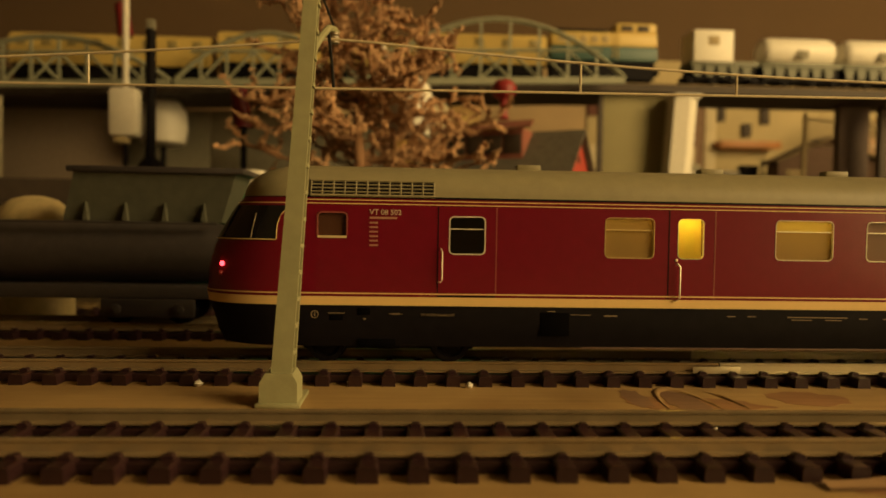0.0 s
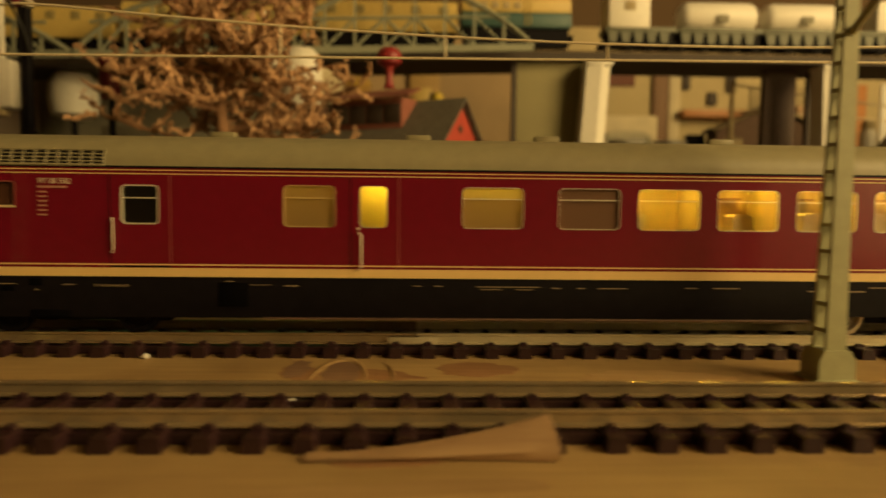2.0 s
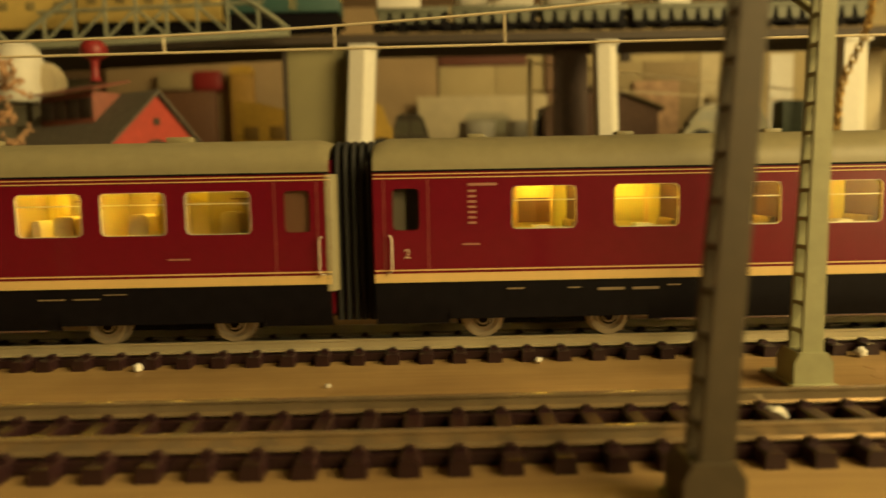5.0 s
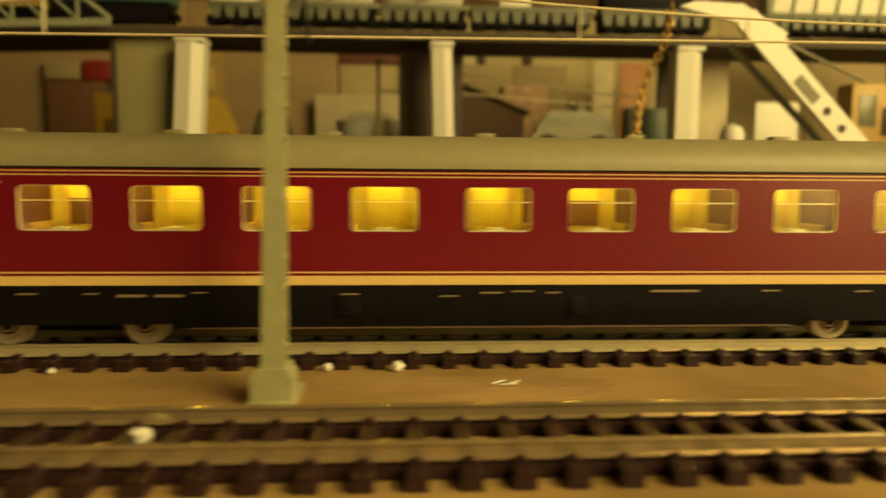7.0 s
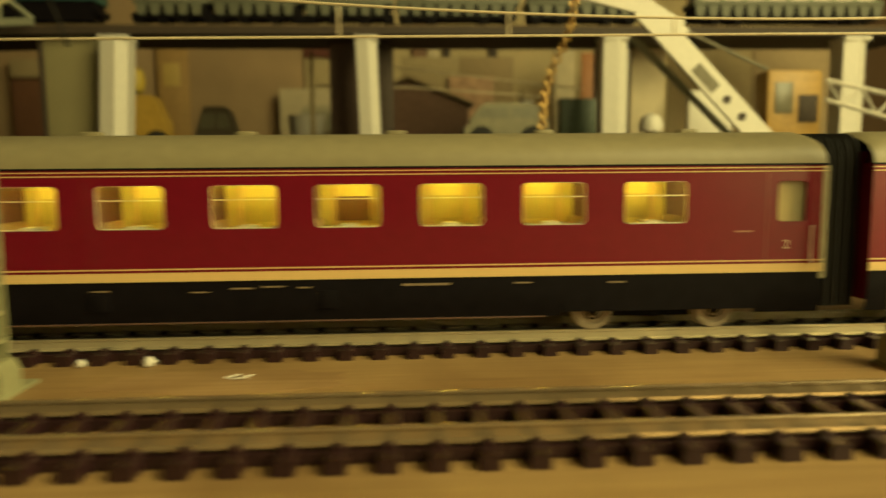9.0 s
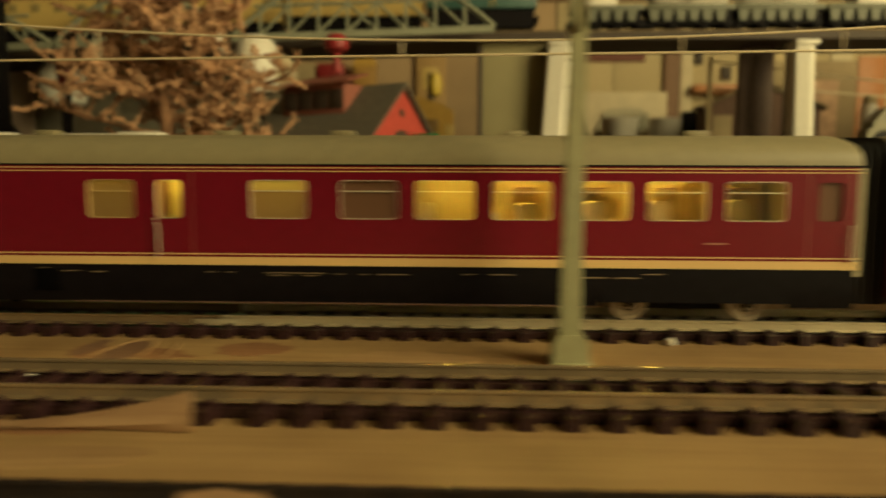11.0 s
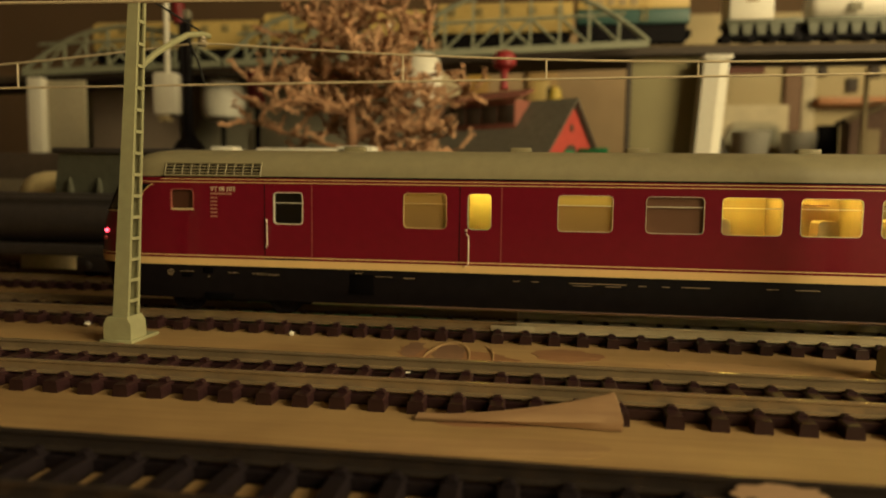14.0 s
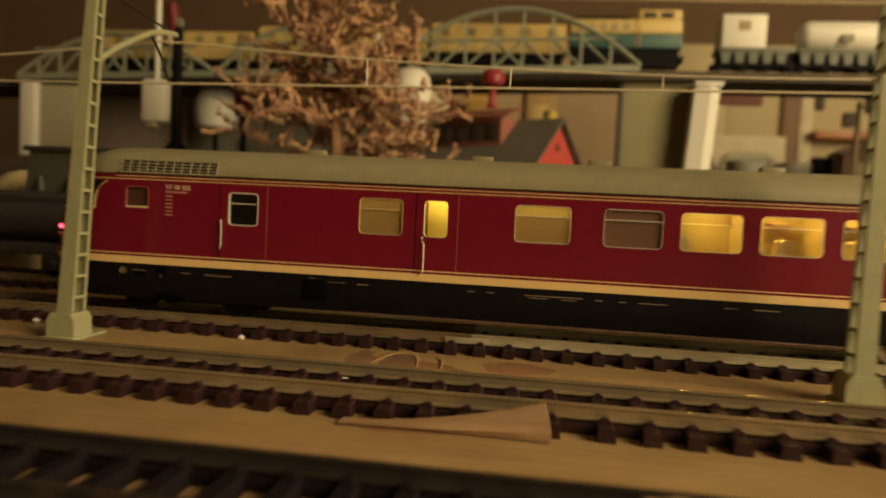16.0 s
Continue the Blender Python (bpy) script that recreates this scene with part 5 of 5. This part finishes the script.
part("wall", Shape().prism([(-52, 0), (57, 0), (57, 64), (0, 88), (-52, 66)], "y", -4, 18), mat("dark_shed", (0.16, 0.088, 0.055), 0.7, var=0.3), bk, smooth=0)
for d, e, lo in ((-1, 57, 64), (1, 61, 64)):
    part("roof", Shape().prism([(0, 88.4), (d * e, lo - 1.0), (d * e, lo + 2.5), (0, 92)], "y", -8, 20), mat("shed_roof", (0.07, 0.045, 0.035), 0.8) if d < 0 else bpy.data.materials["shed_roof"], bk, smooth=0)
part("roof_edge", Shape().tube([(-58, -9, 65), (0, -9, 90), (62, -9, 65)], 1.2, 6), mat("shed_edge", (0.36, 0.27, 0.14), 0.7), bk)
part("doorway", Shape().box(-44, -26, -4.4, -3.8, 0, 58, 0.2), BEIGE, bk)
oc = thing("orange_doorway", "tall dull ochre toy doorway with yellow centre at the far wall", "toy door", 145, 876, 44)
part("surround", Shape().box(-22, 22, -2, 2, 0, 186, 0.5), mat("dull_ochre", (0.44, 0.28, 0.10), 0.7), oc)
part("centre", Shape().box(-14, 10, -2.6, -1.9, 128, 160, 0.3), YELLOW, oc, "bright yellow centre")
pb = thing("toy_box", "brown box with a pale lid and red side", "box", -33, 862, 44)
part("body", Shape().box(-42, 40, -2, 12, 0, 136, 2.0), mat("rust_box", (0.18, 0.085, 0.045), 0.6), pb)
part("pale_lid", Shape().box(-42, 5, -4, 13, 138, 164, 2.0), BEIGE, pb)
part("red_side", Shape().box(9, 50, -5, 14, 136, 165, 5.0), REDPL, pb)
ps = thing("catenary_mast", "thin cream catenary mast before the cream wall", "catenary mast", 403, 421, 44)
part("mast_shaft", Shape().tube([(0, 0, 0), (0, 0, 98)], 2.6, 6, 1.8), BEIGE, ps)
part("mast_foot", Shape().box(-5, 5, -4, 4, 0, 5, 0.6), BEIGE, ps)
fw = thing("overhead_wire", "thin dull overhead wire crossing behind the posts", "overhead wire", 403, 424, 44)
part("carrier_wire", Shape().tube([(0, 0, 95), (85, 0, 85), (150, 0, 77), (224, 0, 69)], 0.8, 6), WIRE, fw)
part("contact_wire", Shape().tube([(0, 0, 72), (85, 0, 70), (224, 0, 60)], 0.8, 6), WIRE, fw)


def cup(x, y, r0, r1, z0, z1):
    c = thing("paper_cup", "white paper cup standing under the shelf", "cup", x, y, z0, group="white cups")
    part("shell", Shape().lathe([(r0, 0), (r1, z1 - z0 - 1), (r1 + 0.8, z1 - z0), (r1 - 0.6, z1 - z0)], (0, 0, 0), "z", 28), WHITE, c)
    return c


cup(371, 613, 14, 20, 44, 107)
cup(421, 613, 14, 18, 44, 107)
panel("black_case", "small black plastic case under the shelf", "case", 437, 456, 600, 44, 114, BLACK, 12)
panel("brown_case", "brown cardboard box under the shelf", "box", 478, 502, 606, 44, 117, mat("brown_card", (0.30, 0.19, 0.11), 0.8), 14)
mc = thing("lattice_signal", "small grey lattice signal frame under the shelf", "signal", 462, 590, 44)
for d in (-1, 1):
    part("side_rail", Shape().box(d * 7 - 1.2, d * 7 + 1.2, -1.5, 1.5, 0, 76, 0.2), BRIDGE, mc)
for k in range(5):
    part("cross_bar", Shape().box(-7, 7, -1, 1, 12 + 15 * k, 15 + 15 * k, 0.2), BRIDGE, mc)
jar = thing("white_jar", "small white rounded jar under the shelf", "jar", 600, 538, 44)
part("body", Shape().lathe([(7, 0), (8, 4), (8, 66), (6, 72)], (0, 0, 0), "z", 20), WHITE, jar)
part("lid", Shape().lathe([(6.4, 71), (6.6, 76), (5, 80), (0.3, 81)], (0, 0, 0), "z", 20), BEIGE, jar)

MUST = mat("mustard_plastic", (0.56, 0.34, 0.05), 0.55)
yh = thing("toy_building", "mustard yellow toy building with a sloping top", "toy building", 153, 560, 44)
part("front", Shape().prism([(-33, 0), (33, 0), (33, 66), (20, 74), (-8, 82), (-33, 84)], "y", -3, 20), MUST, yh, smooth=0)
for k in range(2):
    part("window", Shape().box(-24 + 26 * k, -9 + 26 * k, -3.5, -2.8, 44, 58, 0.3), mat("dim_pane", (0.24, 0.14, 0.03), 0.5) if k == 0 else bpy.data.materials["dim_pane"], yh)
part("pale_corner", Shape().box(24, 34, -3.6, -2.9, 20, 52, 0.3), YELLOW, yh)
py = thing("toy_tower", "dull orange toy tower far behind the house", "toy tower", 50, 850, 44)
part("shaft", Shape().box(-16, 16, -8, 8, 0, 160, 2.0), mat("dull_orange", (0.42, 0.24, 0.05), 0.6), py)
part("cap", Shape().prism([(-18, 157), (18, 157), (13, 168), (-13, 168)], "y", -9, 9), MUST, py, smooth=0)
ys = thing("toy_lamp", "small bright yellow oval sign on a dark stalk", "toy lamp", 158, 700, 44)
part("stalk", Shape().tube([(-4, 2, 0), (-4, 2, 126)], 4.0, 8), DARK, ys)
part("oval", Shape().lathe([(0.3, 96), (6, 100), (8.5, 112), (6, 124), (0.3, 128)], (2, 0, 0), "z", 16), mat("lemon_plastic", (0.75, 0.55, 0.06), 0.4), ys)

# lamps and poles at the dim end
pl = thing("signal_pole", "black pole with a white rod and white rounded head", "signal", -96, 264, 44)
part("pole", Shape().tube([(0, 0, 0), (0, 0, 110)], 3.0, 10), BLACK, pl)
part("cap", Shape().box(-2.6, 2.6, -2, 2, 108, 116, 0.8), GREYCARD, pl)
part("foot", Shape().lathe([(18, 0), (16, 14), (9, 26), (3, 34)], (0, 0, 0), "z", 20), BLACK, pl)
wb = thing("white_lantern", "white plastic lantern hood with a ragged lower edge", "lantern", -136, 400, 44)
part("stem", Shape().tube([(0, 0, 0), (0, 0, 58)], 2.4, 8), BLACK, wb)
part("hood", Shape().lathe([(12, 55), (17, 58), (19, 70), (18, 82), (12, 92), (0.4, 97)], (0, 0, 0), "z", 24), WHITE, wb)
hl = thing("hanging_lantern", "white ribbed lantern hanging on a white rod", "lantern", -110, 262, 85)
part("rod", Shape().tube([(0, 0, 32), (0, 0, 130)], 2.0, 8), WHITE, hl)
part("head", Shape().box(-8.5, 8.5, -6, 6, 4, 33, 2.5), WHITE, hl)
part("cap", Shape().box(-6, 2, -4, 4, 0, 6, 1.0), BEIGE, hl)
ov = thing("white_lampshade", "white and cream lampshade on a dark stalk behind the tree", "lampshade", 60, 292, 44)
part("stalk", Shape().tube([(4, 2, 0), (4, 2, 56)], 1.6, 8), DARK, ov)
part("shade", Shape().lathe([(13, 53), (14.5, 56), (14.5, 78), (12, 86), (8, 90), (0.4, 91)], (1, 0, 0), "z", 28), WHITE, ov, "white shade")
part("side_disc", Shape().lathe([(0.4, -6), (10, -4.5), (13, 0), (12, 4), (0.4, 6)], (15, 3, 66), "y", 24), PALEWALL, ov, "cream round side")
wt = thing("white_stick", "slim white plastic stick among the branches", "stick", 47, 268, 44)
part("shaft", Shape().tube([(0, 0, 0), (-2, 0, 72), (0, 0, 100)], 1.6, 8), TWIG, wt)
part("tip", Shape().tube([(2, -1, 74), (-3, -1, 84), (-1, -1, 96), (-6, -1, 108)], 3.4, 8, 1.8), WHITE, wt, "white bent tip")
DULLRED = mat("dull_red_plastic", (0.17, 0.012, 0.014), 0.5)
for x, z0, z1, y in ((-33, 44, 114, 232), (-139, 44, 190, 334)):
    rf = thing("marker_post", "dull red plastic marker on a dark post", "marker", x, y, z0)
    part("post", Shape().tube([(0, 0, 0), (0, 0, z1 - z0 - 18)], 1.8, 8), BLACK, rf)
    part("head", Shape().tube([(0, 0, z1 - z0 - 22), (-3, 0, z1 - z0)], 5.5, 10, 4.5), DULLRED, rf)

# toy crane, chain and odds beside the gangway
cr = thing("toy_crane", "white perforated metal crane boom with yellow body", "toy crane", 690, 240, 44)
a, b = Vector((-82, 0, 88)), Vector((-8.5, 0, 13))
dv = (b - a).normalized()


def bar(p, q, w_, y0, y1):
    d_ = (Vector(q) - Vector(p)).normalized()
    n_ = Vector((-d_.z, 0, d_.x)) * w_ / 2
    c = [Vector(p) - n_, Vector(q) - n_, Vector(q) + n_, Vector(p) + n_]
    return [(v.x, y0, v.z) for v in c] + [(v.x, y1, v.z) for v in c], [(0, 1, 2, 3), (4, 5, 6, 7), (0, 1, 5, 4), (1, 2, 6, 5), (2, 3, 7, 6), (3, 0, 4, 7)]


part("boom", Shape().add(*bar(a, b, 12.5, -20, -17)), WHITE, cr, "white metal boom", smooth=0)
part("boom_head", Shape().prism([(-119, 93), (-110, 96), (-84, 95), (-58, 80), (-66, 70), (-82, 84)], "y", -19.6, -17.2), WHITE, cr, smooth=0)
part("back_plate", Shape().add(*bar(a + Vector((6, 0, 2)), a + Vector((28, 0, -13)), 5.5, -12, -9)), WHITE, cr, smooth=0)
part("boom_strut", Shape().tube([(-66, -10, 82), (-6, -10, 56)], 1.0, 6), GREYCARD, cr)
part("under_shade_bar", Shape().add(*bar(a + Vector((-2, 0, -13)), b + Vector((-10, 0, 0)), 3.5, -8, -6)), BRIDGE, cr, smooth=0)
for x, z in ((-33.8, 38.3), (-24.9, 29.0)):
    part("bolt_hole", Shape().lathe([(0.2, -0.3), (2.3, -0.2), (2.3, 0.2)], (x, -20.2, z), "y", 20), DARK, cr)
q = Vector((-46, 0, 50))
part("boom_slot", Shape().add(*bar(q - dv * 8.5, q + dv * 8.5, 6, -20.4, -20.1)), GREYCARD, cr, smooth=0)
part("crane_body", Shape().box(23, 60, 44, 62, 0, 64, 2.5), mat("crane_yellow", (0.42, 0.25, 0.045), 0.45, var=0.25), cr)
part("cab_window", Shape().box(28, 40, 43.4, 44.2, 36, 56, 0.4), GLASSY, cr)
part("engine_grille", Shape().box(44, 57, 43.4, 44.2, 30, 48, 0.4), DARK, cr)
jib = Shape()
def chord(x, top):
    return (x, 18, 53 - 0.21 * (x - 49)) if top else (x, 18, 41 - 0.27 * (x - 49.5))


for top in (True, False):
    jib.tube([chord(46, top), chord(150, top)], 1.3, 4)
for k in range(9):
    jib.tube([chord(46 + 11 * k, k % 2 == 0), chord(57 + 11 * k, k % 2 == 1)], 0.9, 4)
part("jib_lattice", jib, WHITE, cr, smooth=20)
part("turntable", Shape().lathe([(26, 0), (26, 10), (20, 16)], (20, 20, 0), "z", 24), DARK, cr)
ch = thing("brass_chain", "brass chain hanging from the upper shelf", "chain", 564, 250, 60)
for k in range(24):
    t_ = k / 23
    x = 14 - 20 * t_ + 2.2 * math.sin(7 * t_)
    z = 84 - 73 * t_
    pts = [(x + 2.3 * math.cos(i * math.tau / 8) * (1 if k % 2 else 0.25), 2.3 * math.cos(i * math.tau / 8) * (0.25 if k % 2 else 1), z + 2.4 * math.sin(i * math.tau / 8)) for i in range(9)]
    part("link", Shape().tube(pts, 0.85, 6), BRASS, ch)
panel("teal_box", "dark teal box under the shelf", "box", 606, 644, 405, 62, 103, mat("bottle_green_box", (0.085, 0.115, 0.075), 0.5, var=0.3), 18)
wd = thing("toy_mushroom", "small white rounded toy mushroom near the post", "toy mushroom", 644, 304, 44)
part("stem", Shape().tube([(0, 0, 0), (0, 0, 28)], 4, 10), BEIGE, wd)
part("cap", Shape().lathe([(7.5, 26), (8, 31), (6, 36), (0.3, 38.5)], (0, 0, 0), "z", 20), WHITE, wd)
panel("pale_post", "pale upright board with a worn face behind the crane", "stanchion", 669, 698, 424, 44, 147, PALEWALL, 8)
panel("white_paper", "crumpled white paper lying behind the crane", "paper sheet", 708, 744, 396, 44, 108, WHITE, 6)

# ---- odds on the plywood ----
vs = thing("veneer_strip", "torn curled strip of plywood veneer leaning on the rail", "veneer strip", 139.8, -62.4, 0)
rows, rows2 = [], []
for k in range(15):
    f = k / 14
    x = -18 + 37 * f
    hgt = 0.2 + 6.6 * max(0.0, f - 0.10) ** 1.5
    lean = 3.0 + 1.5 * f
    rows.append([(x, -2.4 - 1.2 * f + 1.2 * math.sin(2.4 * f), 0.25), (x + 0.2, -2.9 - 1.0 * f + 1.0 * math.sin(2.4 * f), 0.3 + 0.3 * hgt), (x + 0.4 - 0.8 * f ** 6, -2.2 + lean * 0.25, 0.3 + 0.7 * hgt), (x + 0.5 - 1.6 * f ** 6, -1.0 + lean * 0.3, 0.3 + hgt)])
    rows2.append([(p[0], p[1] + 0.25, p[2] + 0.2) for p in rows[-1]])
s = Shape().grid(rows)
s.grid(rows2)
for r, q in ((rows, rows2),):
    s.grid([r[-1], q[-1]])
    s.grid([[p[-1] for p in r], [p[-1] for p in q]])
part("sheet", s, PAPER, vs, smooth=60)


def flake(label, x, y, w_, h_, rot, m, seed, z=0.0, t_=0.06):
    """A thin torn patch with a ragged outline."""
    r = random.Random(seed)
    ring_ = []
    for k in range(22):
        a_ = k * math.tau / 22
        f = r.uniform(0.78, 1.08)
        ring_.append((w_ / 2 * math.cos(a_) * f * (abs(math.cos(a_)) ** -0.2), h_ / 2 * math.sin(a_) * f))
    ob = solid("veneer_patch", Shape().prism(ring_, "z", 0, t_), m, label, "veneer patch", smooth=0)
    ob.matrix_basis = pose(x * K, y * K, z * K, 0, 0, rot)
    return ob


STAIN = wood("red_brown_bare_ply", (0.34, 0.18, 0.08), (0.27, 0.13, 0.055))
SCRAP = wood("pale_scraped_ply", (0.47, 0.31, 0.14), (0.36, 0.22, 0.09))
flake("red-brown torn patch in the plywood surface", 113, -14, 9, 14, 25, STAIN, 1)
flake("red-brown torn patch beside the track", 129, -15, 22, 9, -18, STAIN, 2)
flake("red-brown torn patch near the empty track", 134, -65, 18, 3, 4, STAIN, 4)
flake("pale scraped patch on the plywood", 135, -76, 44, 9, 6, SCRAP, 5)
flake("pale scraped patch beside the mast", 190, -18, 34, 16, 0, SCRAP, 6)
flake("pale scraped patch beside the carriage", 440, -14, 60, 18, 0, SCRAP, 7)


def peel_ring(label, x, y, r, stretch, a0, a1, width, m, lift=0.0):
    """A flat torn band of veneer along an arc, its crown lifted a little."""
    rows_ = []
    for k in range(19):
        a_ = radians(a0 + (a1 - a0) * k / 18)
        h_ = 0.08 + lift * math.sin(math.pi * k / 18)
        w_ = width * (0.55 + 0.45 * math.sin(math.pi * k / 18))
        rows_.append([((r + q) * math.cos(a_), stretch * (r + q) * math.sin(a_), hh) for q, hh in ((-w_ / 2, 0.02), (-w_ / 4, h_), (w_ / 4, h_ + 0.1), (w_ / 2, 0.02))])
    ob = solid("veneer_ring", Shape().grid(rows_), m, label, "veneer ring", smooth=60)
    ob.location = (x * K, y * K, 0)


BARE = wood("mauve_brown_bare_ply", (0.25, 0.145, 0.085), (0.20, 0.11, 0.06))
flake("mauve brown patch inside the peeled ring", 121.5, -13, 9, 20, 0, BARE, 21, z=0.004)
flake("dark bare patch beside the peeled ring", 111.8, -10, 5.5, 17, 0, BARE, 22, z=0.008)
flake("mauve brown stain in the plywood surface", 151, -10, 19, 14, -4, STAIN, 23, z=0.004)
peel_ring("pale lifted ring of veneer on the plywood", 121.5, -20, 5.6, 3.3, -4, 184, 1.2, SCRAP, 0.3)
peel_ring("pale lifted sliver of veneer on the plywood", 127.5, -20, 5.6, 3.3, 0, 62, 0.9, SCRAP, 0.2)


def pebble(label, x, y, z, r, m, seed):
    rr = random.Random(seed)
    s = Shape()
    n = 9
    for i in range(5):
        la = math.pi * (i + 0.5) / 5 - math.pi / 2
        for k in range(n):
            f = r * rr.uniform(0.75, 1.2)
            s.v.append((f * math.cos(la) * math.cos(k * math.tau / n), f * math.cos(la) * math.sin(k * math.tau / n), r * 0.8 + f * 0.8 * math.sin(la)))
    for i in range(4):
        for k in range(n):
            s.f.append((i * n + k, i * n + (k + 1) % n, (i + 1) * n + (k + 1) % n, (i + 1) * n + k))
    s.f += [tuple(range(n)), tuple(range(4 * n, 5 * n))]
    ob = solid("crumb", s, m, label, "crumb", group="crumbs on the tracks")
    ob.location = (x * K, y * K, z * K)


for k, (x, y, z, r) in enumerate(((23, -49, 0, 1.2), (420.5, -1.5, 0, 1.5), (405, -0.6, 0, 1.1), (380, -43, 0, 1.9), (47, 1.0, 0, 0.9), (75, -1.0, 0, 0.8), (33, -50, 0, 0.7), (96, -47, 0, 1.0), (116, -40, 0, 1.3), (-24, 30, 0, 1.2), (12, -0.5, 0, 1.0), (254, -1, 0, 1.2), (330, -48, 0, 1.1), (346, -1.2, 0, 0.9), (70, -42, 0, 0.9), (205, -40, 0, 0.8), (300, -17, 0, 0.6))):
    pebble("pale plaster crumb lying by the rails", x, y, z, r, WHITE, k)
s = Shape()
for p, q in (((-4, 0), (0, 2)), ((0, 2), (1, -1)), ((1, -1), (4, 1.5)), ((-2, -1), (3, -2))):
    s.tube([(p[0] * 0.7, p[1] * 0.7, 0.3), (q[0] * 0.7, q[1] * 0.7, 0.6)], 0.22, 5)
solid("paper_scrap", s, WHITE, "tiny crumpled silver wire scrap on the plywood", "scrap").location = (0.443, -0.0125, 0)
c = flake("pale torn card leaning on the far rail of the empty track", 175, -94.6, 13.0, 2.5, 0, PAPER, 9, t_=0.3)
c.matrix_basis = pose(0.1749, -0.0947, 0.00365, 68, 0, 0)
flake("pale torn card piece between the sleepers", 167, -95.0, 3.4, 1.6, 0, PAPER, 10, z=1.95, t_=0.3)
